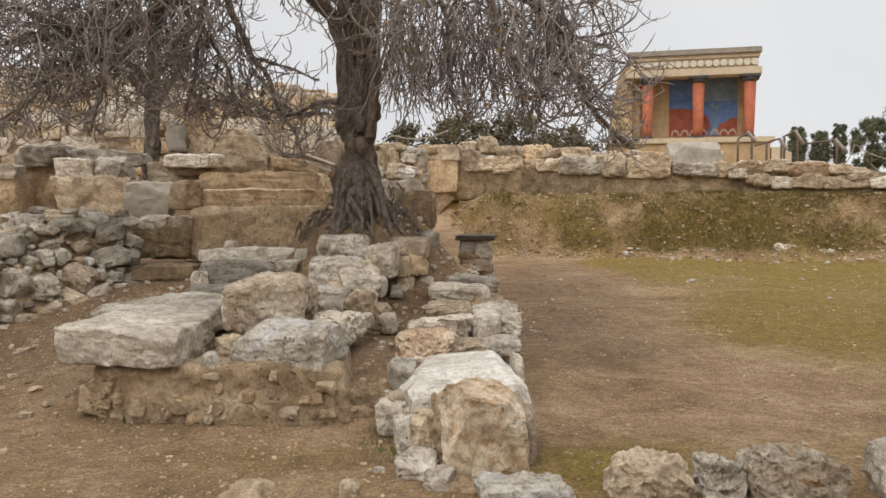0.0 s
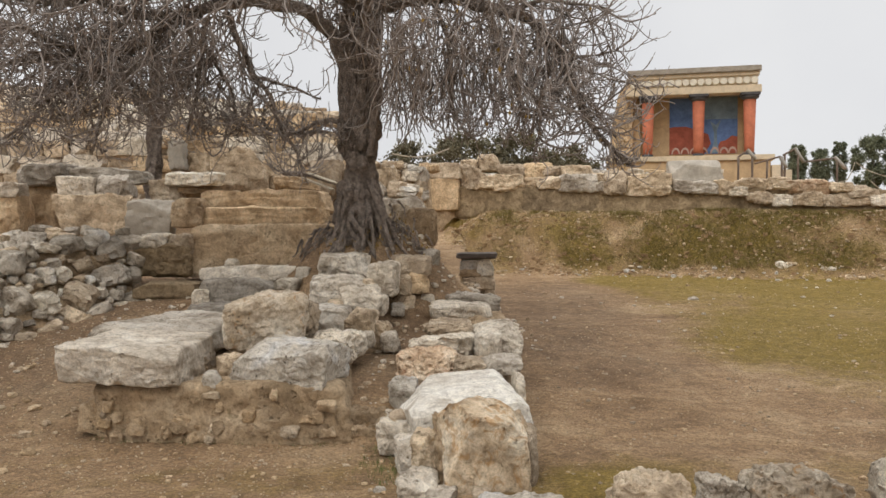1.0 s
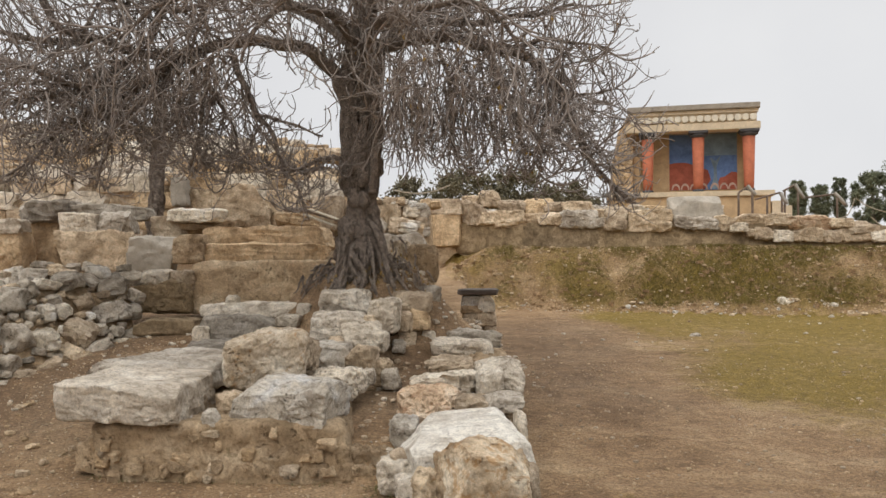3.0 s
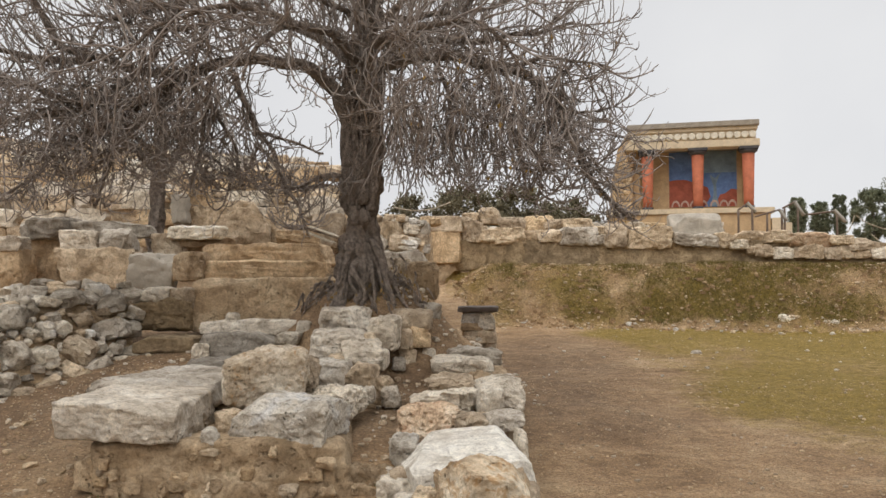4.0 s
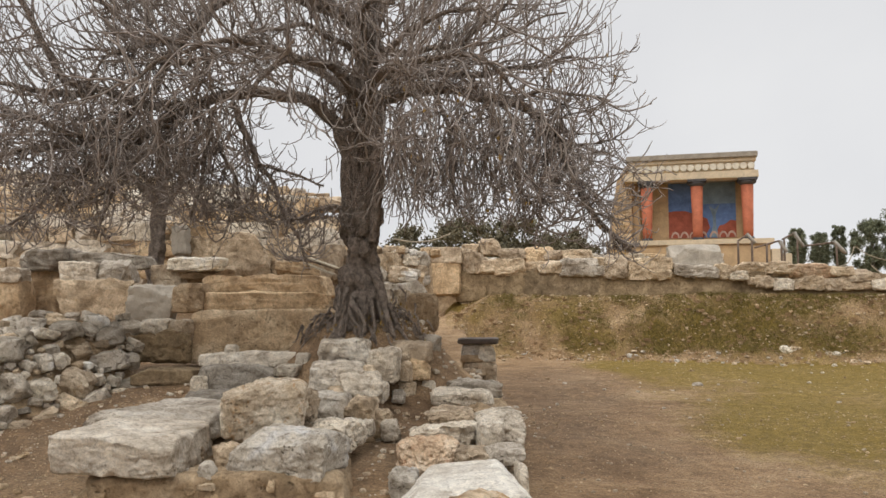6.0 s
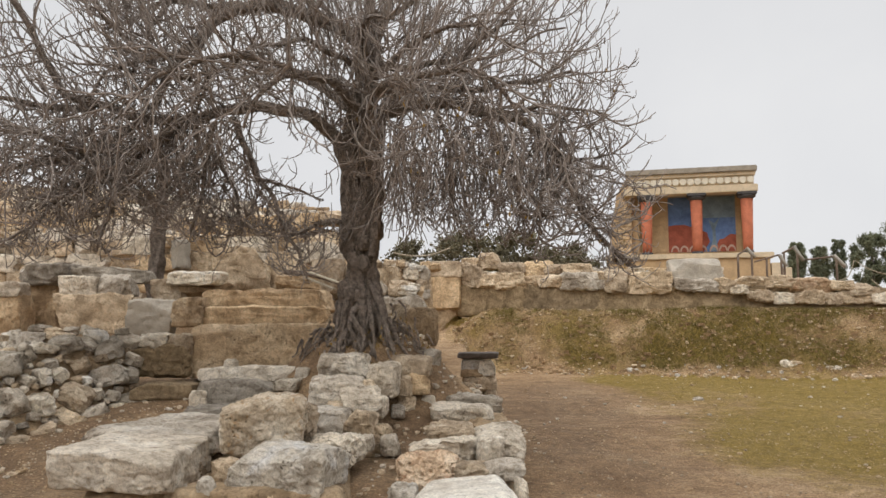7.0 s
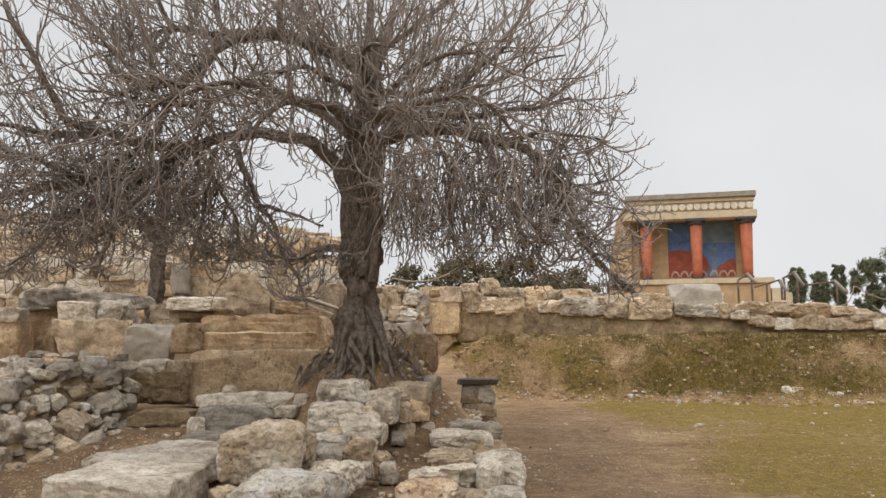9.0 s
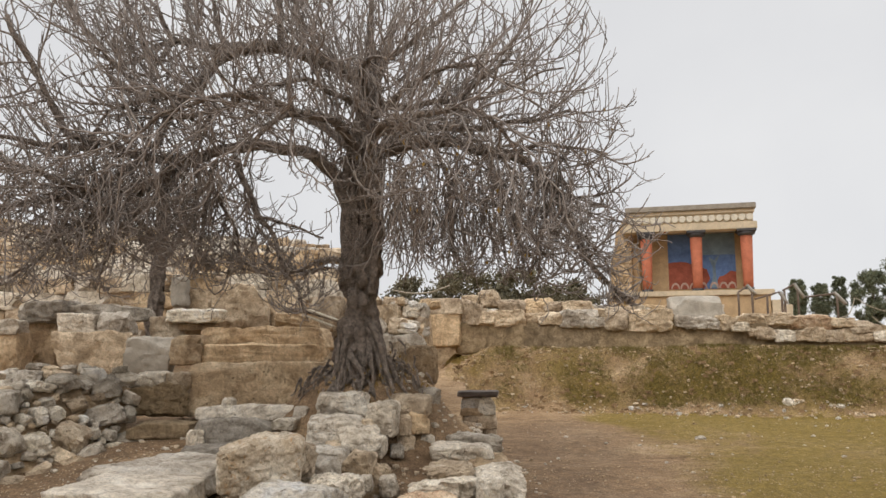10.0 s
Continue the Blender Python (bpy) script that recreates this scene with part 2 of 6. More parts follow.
GRIDS = {}


def cube_grid(n):
    """Points and faces of a cube from -1 to 1 with n by n faces on each side."""
    if n not in GRIDS:
        index, verts, faces = {}, [], []
        for axis in range(3):
            for s in (-1, 1):
                ids = []
                for i in range(n + 1):
                    row = []
                    for j in range(n + 1):
                        p = [0, 0, 0]
                        p[axis], p[(axis + 1) % 3], p[(axis + 2) % 3] = s * n, 2 * i - n, 2 * j - n
                        key = tuple(p)
                        if key not in index:
                            index[key] = len(verts)
                            verts.append([c / n for c in p])
                        row.append(index[key])
                    ids.append(row)
                for i in range(n):
                    for j in range(n):
                        f = (ids[i][j], ids[i + 1][j], ids[i + 1][j + 1], ids[i][j + 1])
                        faces.append(f if s > 0 else f[::-1])
        GRIDS[n] = (np.array(verts), faces)
    return GRIDS[n]


def stone_shape(w, d, h, seed, n=9, power=6.0, rough=0.05, cuts=5, flat=0.0, planes=()):
    """A weathered, chipped block: a rounded box, cut by a few planes and worn by noise. Its base lies at z = 0."""
    rng = random.Random(seed)
    grid, faces = cube_grid(n)
    p = grid.copy()
    p = p / (np.abs(p) ** power).sum(1)[:, None] ** (1 / power)
    for _ in range(cuts):
        a = np.array([rng.uniform(-1, 1), rng.uniform(-1, 1), rng.uniform(-0.4, 1) * (1 - flat)])
        a /= np.linalg.norm(a)
        reach = (np.abs(a)).sum()
        lim = reach * rng.uniform(0.56, 0.84)
        over = np.maximum(0, p @ a - lim)
        p -= over[:, None] * a
    for a0, a1, a2, lim in planes:                   # chosen breaks
        a = np.array([a0, a1, a2]) / math.sqrt(a0 * a0 + a1 * a1 + a2 * a2)
        p -= np.maximum(0, p @ a - lim)[:, None] * a
    p[:, 0] += p[:, 2] * rng.uniform(-0.10, 0.10) + p[:, 1] * rng.uniform(-0.1, 0.1)
    p[:, 1] += p[:, 2] * rng.uniform(-0.06, 0.06)
    p *= np.array([w, d, h]) / 2
    size = (w * d * h) ** (1 / 3)
    off = Vector((rng.uniform(0, 90), rng.uniform(0, 90), rng.uniform(0, 90)))
    out = []
    for q in p:
        v = Vector(q)
        k = v * (1.6 / size) + off
        broad = noise.noise_vector(k)
        fine = noise.noise_vector(v * (6.0 / size) + off)
        tiny = noise.noise_vector(v * (19.0 / size) + off)
        crease = 0.45 - abs(noise.noise(v * (2.4 / size) + off)) * 1.2 - abs(noise.noise(v * (6.3 / size) - off)) * 1.3
        bed = noise.noise(Vector((v.x * 1.1 / size, v.y * 1.1 / size, v.z * 11.0 / size)) + off)
        pit = min(0, 0.12 - abs(noise.noise(v * (13.0 / size) - off))) + min(0, noise.noise(v * (24.0 / size) + off) + 0.15)
        flank = Vector((v.x, v.y, 0)).normalized() if v.length > 1e-6 else Vector((0, 0, 0))
        v += (broad * rough * 1.1 + fine * rough * 0.6 + tiny * rough * 0.45 + v.normalized() * (crease * 1.3 + pit * 0.9) * rough + flank * bed * rough * 0.32) * size
        out.append((v.x, v.y, v.z + h / 2))
    return out, faces


def stone(name, x, y, z, w, d, h, material, turn=0, tip=0, lean=0, seed=1, parent=None, label="", category="", group="", **shape):
    """A single stone, its base's middle at x, y, z."""
    verts, faces = stone_shape(w, d, h, seed, **shape)
    ob = mesh_object(name, verts, faces, material, parent, label)
    ob.data.set_sharp_from_angle(angle=radians(38))
    ob.matrix_world = pose(x, y, z, tip, lean, turn)
    return tagged(ob, category=category, group=group)


POOL = {}


def pool_mesh(material, kind):
    """Shared unit stones for walls, eight shapes to each material."""
    key = (material.name, kind)
    if key not in POOL:
        verts, faces = stone_shape(1, 1, 1, 500 + kind * 7 + len(material.name), n=8, power=4 + kind % 4 if kind < 8 else 14, rough=0.07 if kind < 8 else 0.05, cuts=8 if kind < 8 else 4)
        me = bpy.data.meshes.new("wall_stone")
        me.from_pydata([tuple(v) for v in verts], [], faces)
        me.materials.append(material)
        me.polygons.foreach_set("use_smooth", [True] * len(me.polygons))
        me.set_sharp_from_angle(angle=radians(36))
        POOL[key] = me
    return POOL[key]


def pooled(name, rng, x, y, z, w, d, h, material, turn, parent, cut=0):
    """A wall stone; cut=8 takes a squared shape, 0 a rough one."""
    ob = new(name, pool_mesh(material, rng.randrange(8) + cut))
    ob.parent = parent
    ob.matrix_world = pose(x, y, z, *(rng.uniform(-9, 9) / (1 + cut / 4) for _ in range(2)), turn + rng.uniform(-14, 14) / (1 + cut / 4)) @ Matrix.Diagonal((w, d, h, 1))
    return ob


def smooth_step(a, b, v):
    u = min(1, max(0, (v - a) / (b - a)))
    return u * u * (3 - 2 * u)


# ---- the lie of the land ----
def bank_foot(x):
    return 21.0 - 0.2 * (min(max(x, 0.5), 16) - 1.4)


def land(x, y):
    """Height of the ground."""
    left = 0.2 * min(max(0, y - 6.2), 4.6) + 0.22 * max(0, min(y, 15) - 11.5)
    mid = 0.24 * smooth_step(5.95, 6.2, y) + 0.1 * min(max(0, y - 6.1), 5) + 0.05 * max(0, min(y, 20) - 11)
    right = 0.03 * (max(0, min(y, 24) - 7))
    a, b = smooth_step(-2.0, -1.2, x), smooth_step(0.45, 0.75, x)
    z = (left * (1 - a) + mid * a) * (1 - b) + right * b
    foot = bank_foot(x)
    rise = smooth_step(-1.0, 1.4, x) * smooth_step(foot - 0.35, foot + 1.75, y)
    z += rise * (2.08 - z)
    z += 1.05 * math.exp(-(((x + 0.95) / 1.0) ** 2 + ((y - 10.3) / 1.0) ** 2) ** 1.5)
    z += (1 - smooth_step(-4.5, 0, x)) * smooth_step(17, 36, y) * 3.9
    z += smooth_step(-3, 4, x) * smooth_step(26, 46, y) * 1.2
    z += 3.0 * smooth_step(60, 300, y)
    far = smooth_step(15, 40, math.hypot(x, y))
    z += noise.noise(Vector((x * 0.5, y * 0.5, 0))) * 0.07 * smooth_step(2, 9, y)
    z += noise.noise(Vector((x * 2.1, y * 2.1, 3))) * 0.028 * (1 - far)
    if rise > 0.02:
        z += noise.noise(Vector((x * 1.3, y * 1.3, 7))) * 0.34 * math.sin(math.pi * rise)
        z += noise.noise(Vector((x * 3.4, y * 3.4, 9))) * 0.20 * math.sin(math.pi * rise)
    z += noise.noise(Vector((x * 7, y * 7, 5))) * 0.010 * (1 - far)
    return z


def greenness(x, y):
    g = 0.12
    g += 0.72 * smooth_step(1.0, 6.0, x - 0.10 * (y - 9) + 1.1 * noise.noise(Vector((x * 0.6, y * 0.45, 21)))) * smooth_step(5, 9, y)
    g += 0.30 * (1 - smooth_step(5.2, 6.3, y)) * smooth_step(-6, -1, x)
    g += 0.5 * math.exp(-((x - 1.1) / 0.5) ** 2 - ((y - 4.9) / 0.5) ** 2)
    g += 0.35 * noise.noise(Vector((x * 0.35, y * 0.3, 8))) * smooth_step(2, 4, x)
    foot = bank_foot(x)
    g -= 0.3 * math.exp(-((x - 1.6) / 1.0) ** 2) * smooth_step(6, 9, y)
    g += 0.5 * math.exp(-((y - foot + 1.5) / 1.3) ** 2) * smooth_step(2, 4, x)
    if y > foot - 0.2 and x > 0:
        g = 0.42 + 0.45 * noise.noise(Vector((x * 0.7, y * 0.9, 1))) + 0.3 * smooth_step(foot + 1.5, foot + 2.0, y) - 0.35 * smooth_step(10, 12, x)
    if x < -0.8 and y > 6.2:
        g = 0.05
    return g


def weediness(x, y):
    """Dark creeping weeds, mostly on the bank, thickest along its middle stretch."""
    foot = bank_foot(x)
    on = smooth_step(0.3, 2.0, x) * smooth_step(foot - 0.1, foot + 0.4, y) * (1 - smooth_step(foot + 1.5, foot + 2.1, y))
    thick = 0.55 + 0.32 * smooth_step(3.2, 6.6, x) * (1 - smooth_step(8.5, 11.5, x)) - 0.3 * smooth_step(10.2, 12, x)
    return on * max(0, thick + 0.7 * noise.noise(Vector((x * 0.6, y * 1.1, 2))) + 0.6 * noise.noise(Vector((x * 1.9, y * 1.9, 6))))


def damp_and_shade(x, y):
    """Dark soil: the trodden damp path beside the long wall; court floor and passage, with wall shade painted in."""
    # moist floor plus the shade of heap and blocks, put into the colour
    court = smooth_step(6.0, 7.2, y) * (1 - smooth_step(11, 12, y)) * (1 - smooth_step(-0.1, 0.3, x)) * smooth_step(-6.5, -5.5, x)
    path = smooth_step(7.0, 9.5, y) * (1 - smooth_step(17, 20, y)) * smooth_step(0.4, 0.7, x) * (1 - smooth_step(1.5, 3.6, x - 0.08 * (y - 9) + 0.8 * noise.noise(Vector((x * 0.9, y * 0.6, 31)))))
    return 0.75 * max(court, path)


def build_ground():
    def steps(*spans):
        out = []
        for a, b, s in spans:
            out += list(np.arange(a, b, s))
        return out
    xs = steps((-3000, -400, 520), (-400, -60, 50), (-60, -16, 3), (-16, -7, 0.4), (-7, 13, 0.11), (13, 22, 0.4), (22, 60, 3), (60, 400, 50), (400, 3001, 520))
    ys = steps((-3000, -300, 540), (-300, -40, 40), (-40, -4, 4), (-4, 3, 0.5), (3, 13, 0.09), (13, 26, 0.14), (26, 40, 0.7), (40, 80, 4), (80, 400, 32), (400, 3001, 520))
    verts, green = [], []
    for y in ys:
        for x in xs:
            verts.append((x, y, land(x, y)))
            green.append(greenness(x, y))
    w = len(xs)
    faces = [(j * w + i, j * w + i + 1, (j + 1) * w + i + 1, (j + 1) * w + i) for j in range(len(ys) - 1) for i in range(w - 1)]
    ob = mesh_object("ground", verts, faces, GROUND)
    at = ob.data.attributes.new("green", 'FLOAT', 'POINT')
    at.data.foreach_set("value", green)
    at = ob.data.attributes.new("weed", 'FLOAT', 'POINT')
    at.data.foreach_set("value", [weediness(v[0], v[1]) for v in verts])
    at = ob.data.attributes.new("damp", 'FLOAT', 'POINT')
    at.data.foreach_set("value", [damp_and_shade(v[0], v[1]) for v in verts])
    return tagged(ob, "dry brown earth with yellow-green moss and grit", "ground", kind="structure")


build_ground()


# ---- the near ruin: slabs and boulders on a low mortared wall ----
near_wall = tagged(new("wall_near"), "low ruined wall of earth mortar and rubble", "wall", kind="structure")
stone("core", -1.71, 6.86, -0.15, 1.93, 1.80, 0.60, MORTAR, seed=31, parent=near_wall, n=38, power=16, rough=0.018, cuts=0)
stone("core", -1.30, 8.30, 0.05, 1.2, 1.6, 0.52, MORTAR, turn=18, seed=32, parent=near_wall, n=43, power=9, rough=0.05, cuts=0)
stone("core", -0.5, 6.2, -0.2, 0.6, 0.3, 0.44, MORTAR, seed=33, parent=near_wall, n=33, power=5, rough=0.07, cuts=2)
stone("stone_slab", -2.42, 6.45, 0.45, 0.90, 1.20, 0.28, GREY, turn=1, lean=3, seed=101, n=38, power=22, rough=0.022, cuts=2, flat=0.6, planes=((0.8,0.6,0,1.2),(-0.7,0.7,0,1.15)), label="thick pitted grey limestone slab on a mortared wall", category="stone block", group="loose blocks on the near wall")
stone("stone_slab", -2.57, 7.70, 0.50, 1.10, 1.40, 0.25, GREY, turn=-8, seed=102, n=33, power=9, rough=0.04, cuts=4, flat=0.5, label="flat cracked grey limestone slab lying behind another", category="stone block", group="loose blocks on the near wall")
stone("stone_slab", -2.45, 8.75, 0.58, 0.65, 0.90, 0.21, DARK, turn=-20, seed=103, n=16, power=8, rough=0.04, cuts=3, flat=0.5, label="smooth dark grey slab lying on the wall", category="stone block", group="loose blocks on the near wall")
stone("boulder", -1.55, 6.98, 0.55, 0.70, 0.65, 0.52, OCHRE, turn=13, seed=104, n=43, power=5, rough=0.032, cuts=7, label="rounded rough brown limestone boulder with orange lichen", category="stone block", group="loose blocks on the near wall")
stone("boulder", -1.31, 7.20, 0.59, 0.30, 0.50, 0.38, BROWN, turn=5, seed=105, n=16, power=3.2, rough=0.08, cuts=4, label="smaller brown limestone lump beside the boulder", category="stone block", group="loose blocks on the near wall")
stone("broken_block", -1.21, 6.30, 0.41, 0.78, 0.75, 0.32, WHITE, turn=-12, seed=106, n=38, power=9, rough=0.038, cuts=8, flat=0.2, label="broken pale limestone block with a chipped hollow front", category="stone block", group="loose blocks on the near wall")
stone("broken_block", -0.94, 7.12, 0.45, 0.44, 0.55, 0.26, GREY, turn=-3, seed=107, n=28, power=5, rough=0.06, cuts=5, label="grey limestone block with rounded corners", category="stone block", group="loose blocks on the near wall")
stone("stone", -1.13, 7.95, 0.61, 0.44, 0.50, 0.24, GREY, turn=-4, seed=108, n=16, power=7, rough=0.05, parent=near_wall)
stone("stone", -0.80, 7.72, 0.57, 0.29, 0.45, 0.27, BROWN, turn=-3, seed=109, n=16, power=7, rough=0.05, parent=near_wall)
stone("stone", -0.88, 8.45, 0.77, 0.44, 0.50, 0.25, GREY, turn=5, seed=110, n=16, power=7, rough=0.05, parent=near_wall)
stone("stone", -1.18, 8.80, 0.81, 0.58, 0.60, 0.29, GREY, turn=4, seed=111, n=16, power=7, rough=0.05, parent=near_wall)
stone("stone", -1.18, 9.50, 1.04, 0.61, 0.60, 0.28, GREY, turn=-0, seed=112, n=16, power=7, rough=0.05, parent=near_wall)
stone("stone", -0.69, 9.10, 0.84, 0.33, 0.40, 0.40, GREY, turn=-6, seed=113, n=16, power=7, rough=0.05, parent=near_wall)
stone("stone", -0.44, 9.70, 1.04, 0.56, 0.60, 0.25, BROWN, turn=-3, seed=114, n=16, power=7, rough=0.05, parent=near_wall)
stone("stone", -0.27, 10.15, 1.04, 0.41, 0.50, 0.31, DARK, turn=5, seed=115, n=16, power=7, rough=0.05, parent=near_wall)
stone("stone", -1.15, 10.10, 1.26, 0.37, 0.40, 0.15, GREY, turn=4, seed=116, n=16, power=7, rough=0.05, parent=near_wall)
stone("stone", -0.73, 8.45, 0.70, 0.24, 0.30, 0.21, GREY, turn=-3, seed=117, n=16, power=7, rough=0.05, parent=near_wall)
stone("stone", -0.61, 7.83, 0.47, 0.21, 0.25, 0.24, BROWN, turn=3, seed=118, n=16, power=7, rough=0.05, parent=near_wall)
stone("stone", -0.52, 7.72, 0.42, 0.19, 0.25, 0.21, GREY, turn=5, seed=119, n=16, power=7, rough=0.05, parent=near_wall)
stone("stone", -0.47, 9.35, 0.83, 0.17, 0.30, 0.25, BROWN, turn=0, seed=120, n=16, power=7, rough=0.05, parent=near_wall)
stone("stone", -0.30, 9.45, 0.85, 0.23, 0.30, 0.25, SAND, turn=-5, seed=121, n=16, power=7, rough=0.05, parent=near_wall)
stone("stone", -0.71, 7.50, 0.50, 0.12, 0.20, 0.15, GREY, turn=0, seed=122, n=16, power=7, rough=0.05, parent=near_wall)
stone("stone", -0.45, 9.32, 0.66, 0.21, 0.25, 0.18, BROWN, turn=-5, seed=123, n=16, power=7, rough=0.05, parent=near_wall)
stone("stone", -0.23, 9.53, 0.66, 0.21, 0.25, 0.18, GREY, turn=6, seed=124, n=16, power=7, rough=0.05, parent=near_wall)
stone("stone", -0.53, 9.10, 0.62, 0.15, 0.20, 0.15, GREY, turn=5, seed=125, n=16, power=7, rough=0.05, parent=near_wall)
stone("stone", -0.82, 8.85, 0.86, 0.16, 0.30, 0.20, BROWN, turn=1, seed=126, n=16, power=7, rough=0.05, parent=near_wall)
stone("stone", -0.18, 9.85, 0.72, 0.20, 0.30, 0.23, BROWN, turn=-5, seed=127, n=16, power=7, rough=0.05, parent=near_wall)
stone("stone", -1.11, 8.28, 0.74, 0.22, 0.35, 0.13, BROWN, turn=5, seed=128, n=16, power=7, rough=0.05, parent=near_wall)
stone("stone", -1.77, 6.09, 0.35, 0.12, 0.20, 0.17, WHITE, turn=1, seed=129, n=16, power=7, rough=0.05, parent=near_wall)
stone("stone", -2.02, 6.16, 0.22, 0.20, 0.20, 0.24, GREY, turn=0, seed=130, n=16, power=7, rough=0.05, parent=near_wall)
stone("stone", -1.81, 6.16, 0.17, 0.27, 0.20, 0.24, BROWN, turn=-2, seed=131, n=16, power=7, rough=0.05, parent=near_wall)
stone("stone", -1.57, 6.16, 0.09, 0.23, 0.20, 0.30, BROWN, turn=-1, seed=132, n=16, power=7, rough=0.05, parent=near_wall)
stone("stone", -1.96, 6.16, -0.02, 0.29, 0.22, 0.24, BROWN, turn=-0, seed=133, n=16, power=7, rough=0.05, parent=near_wall)
stone("stone", -1.65, 6.16, -0.05, 0.29, 0.22, 0.22, GREY, turn=-0, seed=134, n=16, power=7, rough=0.05, parent=near_wall)
stone("stone", -1.36, 6.16, -0.04, 0.23, 0.20, 0.28, MORTAR, turn=2, seed=135, n=16, power=7, rough=0.05, parent=near_wall)
stone("stone", -1.10, 6.20, -0.05, 0.32, 0.25, 0.41, SAND, turn=1, seed=136, n=16, power=7, rough=0.05, parent=near_wall)
stone("stone", -2.58, 6.20, -0.02, 0.45, 0.25, 0.39, SAND, turn=-5, seed=137, n=16, power=7, rough=0.05, parent=near_wall)
stone("stone", -2.25, 6.17, -0.02, 0.25, 0.20, 0.37, BROWN, turn=-4, seed=138, n=16, power=7, rough=0.05, parent=near_wall)
stone("stone", -1.73, 6.50, 0.39, 0.20, 0.40, 0.20, BROWN, turn=-6, seed=139, n=16, power=7, rough=0.05, parent=near_wall)
stone("stone", -2.10, 6.65, 0.42, 0.29, 0.50, 0.16, BROWN, turn=3, seed=140, n=16, power=7, rough=0.05, parent=near_wall)
stone("stone", -0.68, 6.22, -0.06, 0.28, 0.25, 0.25, MORTAR, turn=0, seed=141, n=16, power=7, rough=0.05, parent=near_wall)
stone("stone", -0.48, 6.22, -0.07, 0.23, 0.20, 0.23, BROWN, turn=1, seed=142, n=16, power=7, rough=0.05, parent=near_wall)
stone("stone", -0.66, 6.12, -0.09, 0.25, 0.25, 0.21, MORTAR, turn=5, seed=143, n=16, power=7, rough=0.05, parent=near_wall)
stone("stone", -1.30, 6.80, 0.52, 0.45, 0.40, 0.14, BROWN, turn=-1, seed=144, n=16, power=7, rough=0.05, parent=near_wall)

face_rng = random.Random(64)
for _ in range(30):
    w, h = face_rng.uniform(0.05, 0.17), face_rng.uniform(0.04, 0.12)
    pooled("stone", face_rng, face_rng.uniform(-2.6, -0.85), 5.99 + face_rng.uniform(-0.02, 0.02), face_rng.uniform(0.0, 0.34), w, 0.12, h, face_rng.choice((MORTAR, MORTAR, SAND, BROWN)), 0, near_wall)

# ---- the wall that runs away beside it ----
long_wall = tagged(new("wall_long"), "ruined rubble wall topped with big uneven stones", "wall", kind="structure")
stone("core", 0.27, 6.25, -0.15, 0.62, 2.7, 0.50, MORTAR, turn=-3, seed=41, parent=long_wall, n=43, power=7, rough=0.05, cuts=0)
stone("core", 0.38, 9.0, 0.0, 0.62, 3.2, 0.62, MORTAR, turn=-1, seed=42, parent=long_wall, n=43, power=7, rough=0.05, cuts=0)
stone("boulder", 0.23, 5.05, -0.02, 0.53, 0.50, 0.55, RUSTY, turn=10, seed=145, n=38, power=20, rough=0.018, cuts=3, planes=((-0.8,-0.5,0.35,1.0),(0.15,-0.3,0.9,1.0),(0.7,-0.3,0.6,1.15),(-0.4,0.5,0.7,1.0)), label="large tilted boulder with ochre and orange lichen top", category="stone block", group="large stones of the long wall")
stone("stone_slab", 0.11, 5.98, 0.19, 0.84, 1.15, 0.27, CHALK, turn=14, seed=146, n=44, power=18, rough=0.014, cuts=3, flat=0.5, lean=-6, planes=((-0.7,0.6,0.3,0.95),(0,-0.75,0.65,1.05)), label="smooth white limestone slab lying slanted on the wall", category="stone block", group="large stones of the long wall")
stone("boulder", -0.15, 6.83, 0.29, 0.50, 0.55, 0.30, RED, turn=1, seed=147, n=33, power=4, rough=0.06, cuts=6, label="reddish brown veined boulder set in the wall", category="stone block", group="large stones of the long wall")
stone("broken_block", -0.03, 7.25, 0.45, 0.62, 0.60, 0.20, GREY, turn=-1, seed=148, n=28, power=5, rough=0.06, cuts=5, flat=0.3, label="flat grey weathered stone on the wall top", category="stone block", group="large stones of the long wall")
stone("broken_block", 0.07, 7.85, 0.49, 0.54, 0.80, 0.21, BROWN, turn=-5, seed=149, n=28, power=5, rough=0.07, cuts=5, label="brown lichen-stained stone with a rough top", category="stone block", group="large stones of the long wall")
stone("broken_block", 0.48, 7.57, 0.42, 0.42, 0.95, 0.30, GREY, turn=2, seed=150, n=28, power=7, rough=0.045, cuts=4, label="squared pale grey stone at the wall edge", category="stone block", group="large stones of the long wall")
stone("stone_slab", 0.19, 9.05, 0.60, 0.67, 0.70, 0.18, GREY, turn=-6, seed=151, n=16, power=6, rough=0.05, cuts=4, label="long grey stone lying across the wall", category="stone block", group="large stones of the long wall")
stone("stone_slab", 0.29, 9.80, 0.57, 0.72, 0.60, 0.26, DARK, turn=8, seed=152, n=16, power=5, rough=0.05, cuts=4, label="dark grey weathered stone across the wall end", category="stone block", group="large stones of the long wall")
stone("stone", 0.38, 6.97, 0.47, 0.22, 0.25, 0.24, GREY, turn=6, seed=153, n=16, power=6, rough=0.055, parent=long_wall)
stone("stone", 0.22, 6.70, 0.39, 0.29, 0.40, 0.16, BROWN, turn=-4, seed=154, n=16, power=6, rough=0.055, parent=long_wall)
stone("stone", 0.47, 6.67, 0.41, 0.32, 0.45, 0.14, GREY, turn=1, seed=155, n=16, power=6, rough=0.055, parent=long_wall)
stone("stone", -0.32, 6.27, 0.15, 0.21, 0.35, 0.29, WHITE, turn=-0, seed=156, n=16, power=6, rough=0.055, parent=long_wall)
